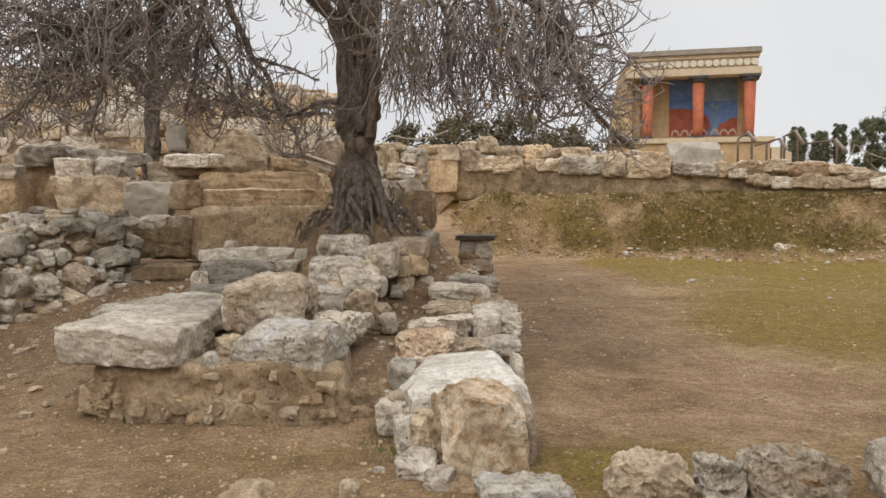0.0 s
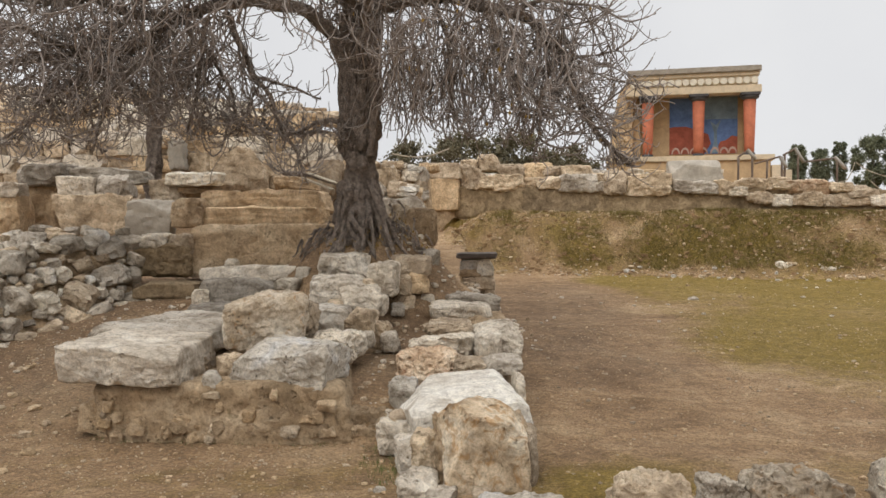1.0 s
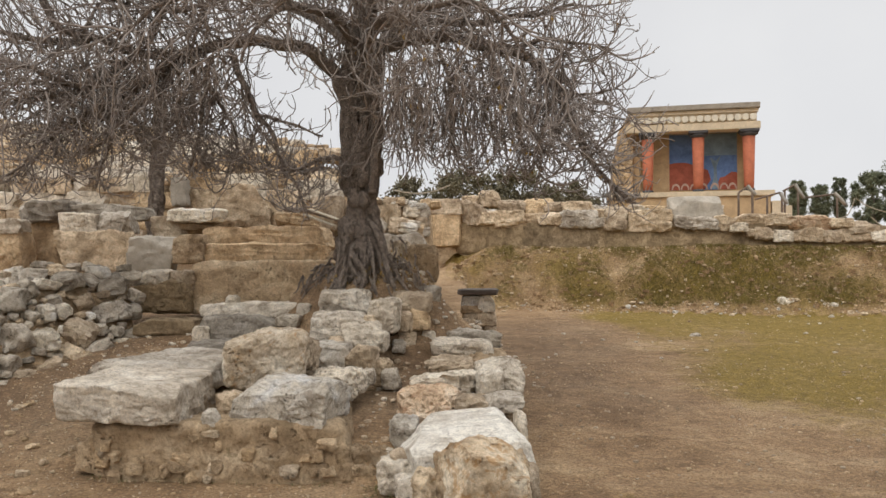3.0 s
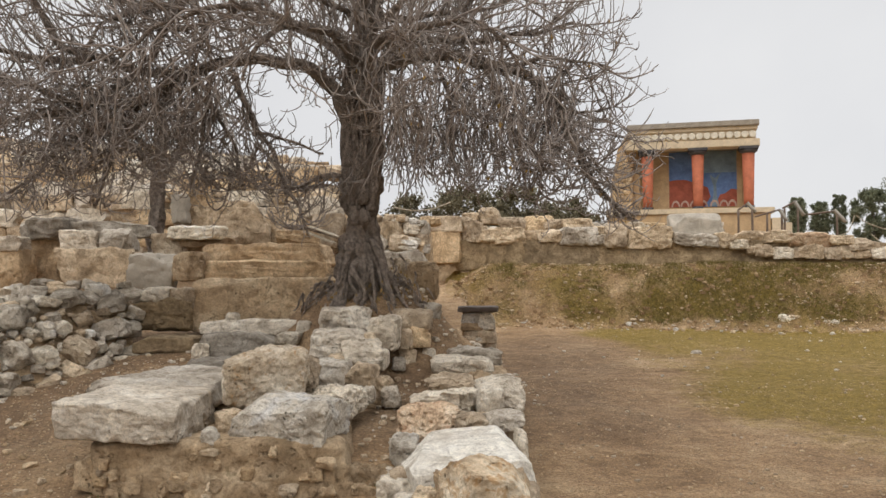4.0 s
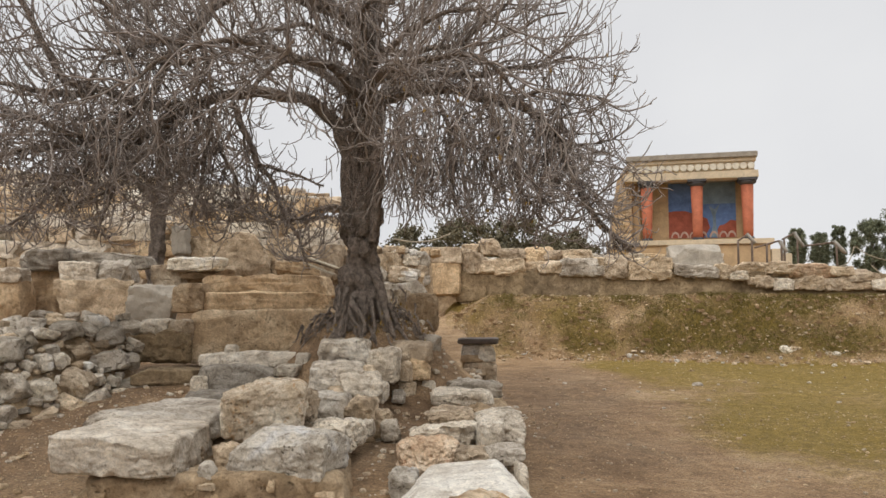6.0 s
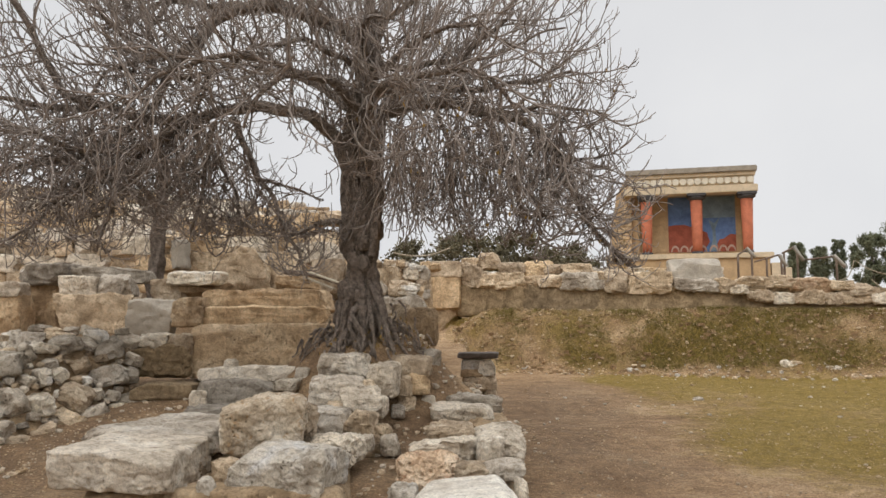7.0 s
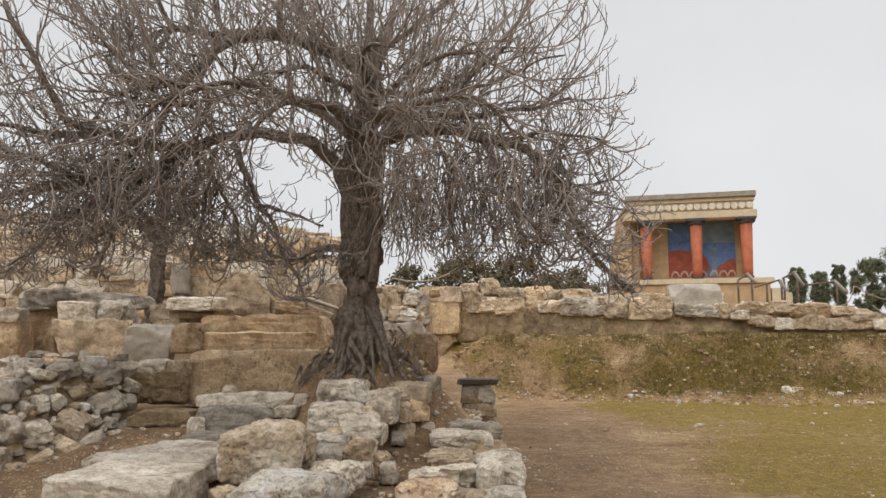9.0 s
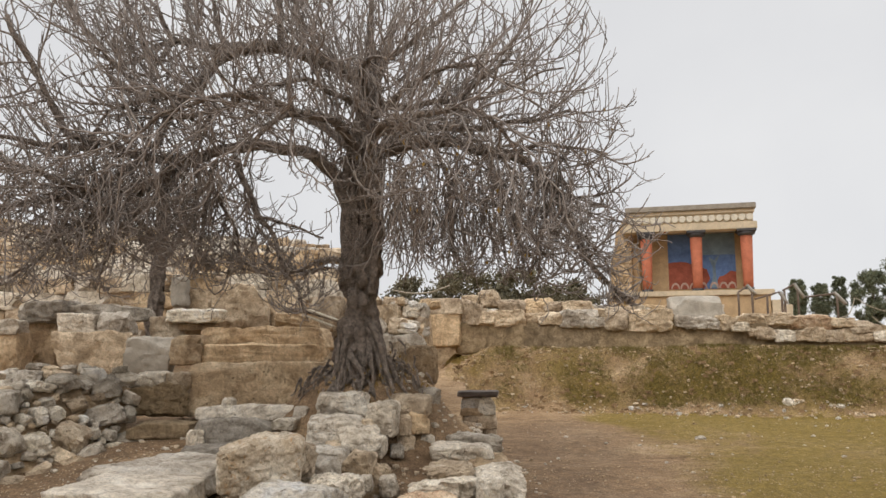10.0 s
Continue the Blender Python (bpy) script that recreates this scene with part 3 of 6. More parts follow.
stone("stone", -0.36, 5.72, 0.01, 0.25, 0.35, 0.24, GREY, turn=1, seed=157, n=16, power=6, rough=0.055, parent=long_wall)
stone("stone", -0.18, 5.35, -0.01, 0.31, 0.40, 0.24, GREY, turn=2, seed=158, n=16, power=6, rough=0.055, parent=long_wall)
stone("stone", -0.16, 4.88, -0.07, 0.24, 0.35, 0.19, GREY, turn=-1, seed=159, n=16, power=6, rough=0.055, parent=long_wall)
stone("stone", -0.02, 4.70, -0.08, 0.21, 0.30, 0.15, GREY, turn=-5, seed=160, n=16, power=6, rough=0.055, parent=long_wall)
stone("stone", 0.22, 4.72, -0.06, 0.11, 0.20, 0.12, BROWN, turn=0, seed=161, n=16, power=6, rough=0.055, parent=long_wall)
stone("stone", 0.12, 4.65, -0.11, 0.21, 0.30, 0.15, SAND, turn=-5, seed=162, n=16, power=6, rough=0.055, parent=long_wall)
stone("stone", 0.57, 6.15, 0.21, 0.09, 0.50, 0.27, GREY, turn=0, seed=163, n=16, power=6, rough=0.055, parent=long_wall)
stone("stone", 0.19, 6.45, 0.30, 0.24, 0.30, 0.11, BROWN, turn=-5, seed=164, n=16, power=6, rough=0.055, parent=long_wall)
stone("stone", 0.52, 5.20, -0.05, 0.15, 0.50, 0.36, BROWN, turn=-6, seed=165, n=16, power=6, rough=0.055, parent=long_wall)
stone("stone", -0.29, 5.85, 0.14, 0.21, 0.30, 0.14, BROWN, turn=-4, seed=166, n=16, power=6, rough=0.055, parent=long_wall)
stone("stone", -0.12, 5.20, 0.05, 0.17, 0.30, 0.24, BROWN, turn=-3, seed=167, n=16, power=6, rough=0.055, parent=long_wall)

# ---- the row of stones nearest the camera ----
stone("stone_slab", 0.50, 4.50, -0.21, 0.58, 0.40, 0.31, WHITE, turn=3, seed=168, n=28, power=6, rough=0.05, label="flat pale limestone slab sunk in the earth", category="stone block", group="front row of stones")
stone("boulder", 1.17, 4.56, -0.14, 0.48, 0.42, 0.35, BROWN, turn=-3, seed=169, n=33, power=4, rough=0.06, label="rounded brown-grey stone half sunk in the earth", category="stone block", group="front row of stones")
stone("boulder", 1.57, 4.52, -0.14, 0.23, 0.35, 0.33, GREY, turn=3, seed=170, n=28, power=4, rough=0.08, label="small pitted grey stone half sunk in the earth", category="stone block", group="front row of stones")
stone("boulder", 1.99, 4.45, -0.17, 0.60, 0.50, 0.46, OCHRE, turn=3, seed=171, n=38, power=4, rough=0.06, label="broad lichen-spotted stone half sunk in the earth", category="stone block", group="front row of stones")
stone("boulder", 2.58, 4.45, -0.10, 0.31, 0.40, 0.41, GREY, turn=-2, seed=172, n=16, power=4, rough=0.06, label="grey stone at the end of the row", category="stone block", group="front row of stones")
stone("stone_slab", -1.16, 4.45, -0.22, 0.45, 0.40, 0.27, SAND, turn=-2, seed=173, n=16, power=5, rough=0.06, label="yellowish flat stone sunk in the earth", category="stone block", group="front row of stones")
stone("boulder", -0.54, 4.53, -0.11, 0.12, 0.25, 0.16, BROWN, turn=4, seed=174, n=20, power=4, rough=0.07, label="small brown stone in the earth", category="stone block", group="front row of stones")

# ---- the little masonry pillar ----
pillar = tagged(new("masonry_pillar"), "short squared rubble pillar with a dark cap slab", "pillar")
stone("core", 0.48, 12.3, 0.15, 0.44, 0.44, 1.02, MORTAR, seed=51, parent=pillar, n=10, power=12, rough=0.02, cuts=0)
stone("stone", 0.37, 12.12, 0.99, 0.27, 0.25, 0.19, WHITE, turn=0, seed=175, n=8, power=16, rough=0.04, parent=pillar)
stone("stone", 0.61, 12.12, 0.90, 0.27, 0.25, 0.29, WHITE, turn=0, seed=176, n=8, power=16, rough=0.04, parent=pillar)
stone("stone", 0.40, 12.12, 0.89, 0.34, 0.25, 0.12, SAND, turn=0, seed=177, n=8, power=16, rough=0.04, parent=pillar)
stone("stone", 0.36, 12.12, 0.70, 0.25, 0.25, 0.19, BROWN, turn=0, seed=178, n=8, power=16, rough=0.04, parent=pillar)
stone("stone", 0.61, 12.12, 0.68, 0.31, 0.25, 0.22, BROWN, turn=0, seed=179, n=8, power=16, rough=0.04, parent=pillar)
stone("stone", 0.40, 12.12, 0.51, 0.34, 0.25, 0.21, WHITE, turn=0, seed=180, n=8, power=16, rough=0.04, parent=pillar)
stone("stone", 0.66, 12.12, 0.41, 0.23, 0.25, 0.29, BROWN, turn=0, seed=181, n=8, power=16, rough=0.04, parent=pillar)
stone("stone", 0.40, 12.12, 0.34, 0.34, 0.25, 0.19, BROWN, turn=0, seed=182, n=8, power=16, rough=0.04, parent=pillar)
stone("cap", 0.49, 12.20, 1.16, 0.61, 0.60, 0.09, CAPTILE, turn=2, seed=183, n=10, power=9, rough=0.03, cuts=2, parent=pillar)

# ---- cut blocks and steps in the sunken court ----
stone("stone_block", -2.35, 10.72, 0.96, 1.96, 0.45, 0.71, SAND, turn=0, seed=184, n=39, power=14, rough=0.022, cuts=2, label="long golden sandstone block with a smooth face", category="stone block", group="cut blocks in the court")
stone("stone_block", -2.46, 9.60, 0.73, 0.93, 0.40, 0.29, DARK, turn=4, seed=185, n=26, power=9, rough=0.03, cuts=3, label="dark grey cut block with worn edges", category="stone block", group="cut blocks in the court")
stone("stone_block", -2.35, 10.05, 0.96, 1.37, 0.40, 0.19, GREY, turn=2, seed=186, n=26, power=9, rough=0.03, cuts=3, label="long grey cut block lying behind the others", category="stone block", group="cut blocks in the court")
stone("stone_block", -1.86, 9.55, 0.88, 0.29, 0.30, 0.14, DARK, turn=-2, seed=187, n=15, power=8, rough=0.04, label="small dark cut block beside a longer one", category="stone block", group="cut blocks in the court")
stone("stone_block", -1.71, 9.75, 0.84, 0.18, 0.30, 0.31, DARK, turn=3, seed=188, n=15, power=8, rough=0.04, label="upright dark cut block at the row end", category="stone block", group="cut blocks in the court")
stone("stone_block", -2.85, 9.45, 0.72, 0.20, 0.30, 0.18, GREY, turn=-0, seed=189, n=15, power=6, rough=0.05, label="small grey block at the row end", category="stone block", group="cut blocks in the court")
stone("stone", -2.64, 9.97, 1.09, 0.16, 0.15, 0.15, GREY, turn=-5, seed=190, n=14, power=3.5, rough=0.07, label="small pointed stone lying on a block", category="stone block", group="cut blocks in the court")
stone("stone_step", -3.41, 10.05, 0.75, 0.79, 0.60, 0.20, STAIN, turn=2, seed=191, n=15, power=10, rough=0.03, cuts=2, label="low worn brown stone step", category="stone block", group="cut blocks in the court")
stone("stone_block", -3.67, 10.60, 0.99, 0.81, 0.60, 0.42, STAIN, turn=-4, seed=192, n=26, power=7, rough=0.05, cuts=4, label="rough brown plastered block at the rubble wall end", category="stone block", group="cut blocks in the court")
stone("stone", -3.77, 10.55, 1.33, 0.38, 0.40, 0.22, GREY, turn=1, seed=193, n=15, power=7, rough=0.05, label="grey stone on a sandstone block", category="stone block", group="cut blocks in the court")
stone("stone", -3.46, 10.55, 1.26, 0.35, 0.40, 0.28, BROWN, turn=4, seed=194, n=15, power=7, rough=0.05, label="brown stone on a sandstone block", category="stone block", group="cut blocks in the court")
stone("stone_slab", -0.31, 10.88, 1.37, 0.43, 0.25, 0.52, MORTAR, turn=-10, seed=195, n=15, power=6, rough=0.05, label="worn earth-brown block beside the tree roots", category="stone block", group="cut blocks in the court")
stone("stone_slab", -0.61, 11.12, 1.60, 0.26, 0.25, 0.34, BROWN, turn=2, seed=196, n=15, power=6, rough=0.05, label="upright brown slab beside the tree roots", category="stone block", group="cut blocks in the court")

# ---- pillars, lintels and walls behind the court ----
stone("stone_block", -7.23, 13.50, 1.41, 0.43, 0.60, 0.76, SAND, turn=0, seed=197, n=15, power=18, rough=0.042, cuts=4, label="square golden sandstone pier beside a wall", category="stone block", group="blocks behind the court")
stone("stone_slab", -7.34, 13.45, 2.13, 0.72, 0.70, 0.24, GREY, turn=-5, seed=198, n=15, power=9, rough=0.045, cuts=5, label="grey cap stone on a pier", category="stone block", group="blocks behind the court")
stone("stone_block", -7.07, 14.30, 1.42, 0.62, 0.60, 1.02, SAND, turn=-2, seed=199, n=15, power=18, rough=0.042, cuts=4, label="tall golden sandstone pier", category="stone block", group="blocks behind the court")
stone("stone_slab", -7.02, 14.25, 2.34, 1.00, 0.90, 0.41, DARK, turn=-5, seed=200, n=15, power=9, rough=0.045, cuts=5, label="thick dark grey lintel slab", category="stone block", group="blocks behind the court")
stone("stone_slab", -5.99, 14.35, 2.40, 1.44, 0.90, 0.29, DARK, turn=-5, seed=201, n=15, power=9, rough=0.045, cuts=5, label="long dark lintel slab", category="stone block", group="blocks behind the court")
stone("stone_block", -5.78, 13.30, 1.53, 1.27, 0.60, 0.64, BROWN, turn=3, seed=202, n=15, power=18, rough=0.042, cuts=4, label="plastered wall block with a flat top", category="stone block", group="blocks behind the court")
stone("stone_block", -6.00, 13.30, 2.13, 0.65, 0.50, 0.34, GREY, turn=-5, seed=203, n=15, power=18, rough=0.042, cuts=4, label="squared grey stone on a wall", category="stone block", group="blocks behind the court")
stone("stone_block", -5.43, 13.30, 2.13, 0.54, 0.50, 0.37, GREY, turn=-1, seed=204, n=15, power=18, rough=0.042, cuts=4, label="squared grey stone on a wall", category="stone block", group="blocks behind the court")
stone("stone_block", -4.75, 13.05, 1.49, 0.75, 0.50, 0.58, CEMENT, turn=-1, seed=205, n=15, power=18, rough=0.042, cuts=4, label="grey plastered block in a wall", category="stone block", group="blocks behind the court")
stone("stone_slab", -4.24, 13.70, 2.33, 0.93, 0.60, 0.23, WHITE, turn=-6, seed=206, n=15, power=9, rough=0.045, cuts=5, label="white broken slab on a wall", category="stone block", group="blocks behind the court")
stone("stone_block", -4.71, 13.75, 2.02, 0.57, 0.50, 0.42, BROWN, turn=0, seed=207, n=15, power=18, rough=0.042, cuts=4, label="brown weathered stone in a wall", category="stone block", group="blocks behind the court")
stone("stone_block", -4.03, 12.75, 1.63, 0.51, 0.50, 0.46, SAND, turn=-3, seed=208, n=15, power=18, rough=0.042, cuts=4, label="golden sandstone block in a wall", category="stone block", group="blocks behind the court")
stone("stone_block", -4.12, 13.85, 2.10, 0.81, 0.50, 0.29, SAND, turn=1, seed=209, n=15, power=18, rough=0.042, cuts=4, label="sandstone wall block under a slab", category="stone block", group="blocks behind the court")
stone("stone_block", -2.95, 13.30, 1.87, 2.06, 0.60, 0.37, SAND, turn=-1, seed=210, n=15, power=18, rough=0.042, cuts=4, label="long golden sandstone course", category="stone block", group="blocks behind the court")
stone("stone_block", -2.94, 12.85, 1.65, 2.00, 0.50, 0.30, SAND, turn=1, seed=211, n=15, power=18, rough=0.042, cuts=4, label="lower golden sandstone course", category="stone block", group="blocks behind the court")
stone("stone_block", -3.75, 14.90, 2.30, 1.01, 0.60, 0.79, BROWN, turn=-1, seed=212, n=15, power=18, rough=0.042, cuts=4, label="tall weathered wall stone", category="stone block", group="blocks behind the court")
stone("stone_block", -3.04, 15.10, 2.30, 0.72, 0.60, 0.71, BROWN, turn=-4, seed=213, n=15, power=18, rough=0.042, cuts=4, label="cracked weathered wall stone", category="stone block", group="blocks behind the court")
stone("stone_slab", -2.51, 13.65, 2.22, 0.75, 0.50, 0.26, SAND, turn=0, seed=214, n=15, power=9, rough=0.045, cuts=5, label="flat sandstone on a course", category="stone block", group="blocks behind the court")
stone("boulder", -2.71, 16.40, 2.90, 1.14, 0.80, 0.44, GREY, turn=-5, seed=215, n=15, power=9, rough=0.045, cuts=5, label="rounded grey boulder on a ruined wall", category="stone block", group="blocks behind the court")
stone("stone_block", -4.87, 15.85, 3.00, 0.53, 0.50, 0.43, SAND, turn=4, seed=216, n=15, power=18, rough=0.042, cuts=4, label="square sandstone pier top", category="stone block", group="blocks behind the court")
stone("stone_block", -4.74, 15.75, 2.39, 0.57, 0.50, 0.69, BROWN, turn=6, seed=217, n=15, power=18, rough=0.042, cuts=4, label="brown pier under a sandstone top", category="stone block", group="blocks behind the court")
stone("stone_slab", -5.09, 15.35, 2.71, 0.33, 0.30, 0.59, CEMENT, turn=-2, seed=218, n=15, power=9, rough=0.045, cuts=5, label="upright smooth grey stone slab", category="stone block", group="blocks behind the court")
stone("stone_block", -2.20, 14.85, 2.24, 0.59, 0.50, 0.63, BROWN, turn=2, seed=219, n=15, power=18, rough=0.042, cuts=4, label="weathered block behind the tree", category="stone block", group="blocks behind the court")
stone("stone_block", -1.19, 15.25, 2.36, 0.61, 0.50, 0.42, BROWN, turn=3, seed=220, n=15, power=18, rough=0.042, cuts=4, label="weathered block behind the tree", category="stone block", group="blocks behind the court")
stone("stone_block", -0.95, 15.75, 2.06, 1.00, 0.50, 0.35, SAND, turn=-3, seed=221, n=15, power=18, rough=0.042, cuts=4, label="low sandstone course behind the tree", category="stone block", group="blocks behind the court")
stone("stone_block", -0.66, 15.25, 1.96, 0.50, 0.50, 0.23, BROWN, turn=3, seed=222, n=15, power=18, rough=0.042, cuts=4, label="low brown course behind the tree", category="stone block", group="blocks behind the court")

# ---- the terrace wall on the bank ----
terrace_wall = tagged(new("wall_terrace"), "long retaining wall with stained plaster foot and stones", "wall", kind="structure")
stone("core", 1.39, 23.61, 1.9, 2.15, 0.6, 0.95, STAIN, turn=-11, seed=60, parent=terrace_wall, n=15, power=14, rough=0.02, cuts=0)
stone("core", 3.40, 23.21, 1.9, 2.32, 0.6, 0.95, STAIN, turn=-11, seed=61, parent=terrace_wall, n=15, power=14, rough=0.02, cuts=0)
stone("core", 5.39, 22.82, 1.9, 2.41, 0.6, 1.00, STAIN, turn=-11, seed=62, parent=terrace_wall, n=15, power=14, rough=0.02, cuts=0)
stone("core", 7.20, 22.47, 1.9, 2.06, 0.6, 1.00, STAIN, turn=-11, seed=63, parent=terrace_wall, n=15, power=14, rough=0.02, cuts=0)
stone("core", 8.88, 22.14, 1.9, 2.23, 0.6, 0.85, STAIN, turn=-11, seed=64, parent=terrace_wall, n=15, power=14, rough=0.02, cuts=0)
stone("core", 10.66, 21.79, 1.9, 2.41, 0.6, 0.75, STAIN, turn=-11, seed=65, parent=terrace_wall, n=15, power=14, rough=0.02, cuts=0)

stone("stone", -0.15, 23.81, 2.14, 1.36, 0.80, 0.97, SAND, turn=-11, seed=223, n=15, power=22, rough=0.02, cuts=1, parent=terrace_wall)
stone("stone", -0.08, 23.75, 3.06, 1.22, 0.70, 0.48, BROWN, turn=-11, seed=224, n=15, power=22, rough=0.02, cuts=1, parent=terrace_wall)
stone("stone", 0.78, 23.58, 2.76, 0.66, 0.50, 0.74, BROWN, turn=-11, seed=225, n=15, power=8, rough=0.06, cuts=6, parent=terrace_wall)
stone("stone", 1.17, 23.50, 2.74, 0.66, 0.50, 0.39, BROWN, turn=-11, seed=226, n=15, power=8, rough=0.06, cuts=6, parent=terrace_wall)
stone("stone", 1.84, 23.37, 2.68, 1.03, 0.50, 0.50, BROWN, turn=-11, seed=227, n=15, power=8, rough=0.06, cuts=6, parent=terrace_wall)
stone("stone", 2.59, 23.32, 2.78, 0.69, 0.50, 0.31, SAND, turn=-11, seed=228, n=15, power=8, rough=0.06, cuts=6, parent=terrace_wall)
stone("stone", 3.10, 23.12, 2.74, 0.85, 0.50, 0.37, BROWN, turn=-11, seed=229, n=15, power=8, rough=0.06, cuts=6, parent=terrace_wall)
stone("stone", 3.81, 22.92, 2.63, 1.05, 0.50, 0.53, GREY, turn=-11, seed=230, n=15, power=8, rough=0.06, cuts=6, parent=terrace_wall)
stone("stone", 3.88, 23.17, 3.09, 0.92, 0.50, 0.34, BROWN, turn=-11, seed=231, n=15, power=8, rough=0.06, cuts=6, parent=terrace_wall)
stone("stone", 4.44, 22.70, 2.66, 0.29, 0.30, 0.27, GREY, turn=-11, seed=232, n=15, power=8, rough=0.06, cuts=6, parent=terrace_wall)
stone("stone", 4.83, 22.72, 2.56, 0.64, 0.50, 0.68, BROWN, turn=-11, seed=233, n=15, power=8, rough=0.06, cuts=6, parent=terrace_wall)
stone("stone", 5.74, 22.54, 2.52, 1.17, 0.60, 0.67, BROWN, turn=-11, seed=234, n=15, power=8, rough=0.06, cuts=6, parent=terrace_wall)
stone("stone", 6.94, 22.30, 2.54, 1.29, 0.50, 0.42, GREY, turn=-11, seed=235, n=15, power=8, rough=0.06, cuts=6, parent=terrace_wall)
stone("stone", 7.71, 22.15, 2.53, 0.59, 0.50, 0.43, BROWN, turn=-11, seed=236, n=15, power=8, rough=0.06, cuts=6, parent=terrace_wall)
stone("stone", 8.00, 21.93, 2.50, 0.49, 0.30, 0.26, GREY, turn=-11, seed=237, n=15, power=8, rough=0.06, cuts=6, parent=terrace_wall)
stone("stone", 8.38, 22.07, 2.71, 0.82, 0.50, 0.29, BROWN, turn=-11, seed=238, n=15, power=8, rough=0.06, cuts=6, parent=terrace_wall)
stone("stone", 8.38, 21.91, 2.35, 0.33, 0.30, 0.23, BROWN, turn=-11, seed=239, n=15, power=8, rough=0.06, cuts=6, parent=terrace_wall)
stone("stone", 8.67, 21.85, 2.28, 0.49, 0.30, 0.35, BROWN, turn=-11, seed=240, n=15, power=8, rough=0.06, cuts=6, parent=terrace_wall)
stone("stone", 9.14, 21.71, 2.22, 0.55, 0.30, 0.32, GREY, turn=-11, seed=241, n=15, power=8, rough=0.06, cuts=6, parent=terrace_wall)
stone("stone", 9.01, 21.89, 2.66, 0.91, 0.50, 0.34, BROWN, turn=-11, seed=242, n=15, power=8, rough=0.06, cuts=6, parent=terrace_wall)
stone("stone", 9.88, 21.72, 2.52, 1.22, 0.50, 0.41, RED, turn=-11, seed=243, n=15, power=8, rough=0.06, cuts=6, parent=terrace_wall)
stone("stone", 9.76, 21.69, 2.22, 0.84, 0.40, 0.38, BROWN, turn=-11, seed=244, n=15, power=8, rough=0.06, cuts=6, parent=terrace_wall)
stone("stone", 10.61, 21.58, 2.58, 0.64, 0.50, 0.27, BROWN, turn=-11, seed=245, n=15, power=8, rough=0.06, cuts=6, parent=terrace_wall)
stone("stone", 11.13, 21.47, 2.42, 0.77, 0.50, 0.35, BROWN, turn=-11, seed=246, n=15, power=8, rough=0.06, cuts=6, parent=terrace_wall)
stone("stone", 10.37, 21.57, 2.18, 0.52, 0.40, 0.35, BROWN, turn=-11, seed=247, n=15, power=8, rough=0.06, cuts=6, parent=terrace_wall)
stone("stone", 11.01, 21.50, 2.21, 1.04, 0.40, 0.38, BROWN, turn=-11, seed=248, n=15, power=8, rough=0.06, cuts=6, parent=terrace_wall)
stone("stone", 11.60, 21.27, 2.20, 0.64, 0.40, 0.32, GREY, turn=-11, seed=249, n=15, power=8, rough=0.06, cuts=6, parent=terrace_wall)
stone("stone", 0.78, 24.18, 3.36, 0.53, 0.50, 0.32, BROWN, turn=-11, seed=250, n=15, power=8, rough=0.06, cuts=6, parent=terrace_wall)
stone("stone", 1.34, 24.27, 3.33, 0.63, 0.50, 0.52, BROWN, turn=-11, seed=251, n=15, power=8, rough=0.06, cuts=6, parent=terrace_wall)
stone("stone", 1.99, 23.90, 3.18, 0.79, 0.40, 0.35, BROWN, turn=-11, seed=252, n=15, power=8, rough=0.06, cuts=6, parent=terrace_wall)
stone("stone", 2.78, 23.89, 3.07, 0.88, 0.50, 0.50, SAND, turn=-11, seed=253, n=15, power=8, rough=0.06, cuts=6, parent=terrace_wall)
stone("stone", 3.24, 23.55, 3.09, 0.70, 0.40, 0.35, BROWN, turn=-11, seed=254, n=15, power=8, rough=0.06, cuts=6, parent=terrace_wall)
stone("stone", 4.47, 23.05, 2.85, 0.51, 0.30, 0.34, BROWN, turn=-11, seed=255, n=15, power=8, rough=0.06, cuts=6, parent=terrace_wall)
stone("stone", 5.24, 22.90, 2.92, 0.34, 0.30, 0.37, BROWN, turn=-11, seed=256, n=15, power=8, rough=0.06, cuts=6, parent=terrace_wall)
stone("stone", 12.32, 21.29, 2.16, 1.03, 0.50, 0.39, BROWN, turn=-11, seed=257, n=15, power=8, rough=0.06, cuts=6, parent=terrace_wall)
stone("concrete_block", 7.00, 22.56, 2.86, 1.38, 0.60, 0.66, PALECEMENT, turn=-9, seed=258, n=15, power=14, rough=0.015, cuts=2, label="large squared cement block on the terrace wall", category="stone block", group="")

# ---- stones rolled down to the bank foot, a dead branch ----
stone("stone", 8.46, 19.95, 0.47, 0.51, 0.40, 0.33, WHITE, turn=-6, seed=259, n=12, power=4, rough=0.06, label="pale stone resting at the bank foot", category="stone block", group="stones at the bank foot")
stone("stone", 9.37, 19.70, 0.44, 0.59, 0.40, 0.24, GREY, turn=-3, seed=260, n=12, power=4, rough=0.06, label="flat pale stone resting at the bank foot", category="stone block", group="stones at the bank foot")
stone("stone", 9.96, 19.55, 0.45, 0.29, 0.30, 0.16, GREY, turn=-1, seed=261, n=10, power=4, rough=0.06, label="small pale stone resting at the bank foot", category="stone block", group="stones at the bank foot")
stone("stone", -0.40, 4.89, -0.05, 0.08, 0.09, 0.08, WHITE, turn=-2, seed=262, n=8, power=2.6, rough=0.04, label="small white pebble lying on the earth", category="stone block", group="")
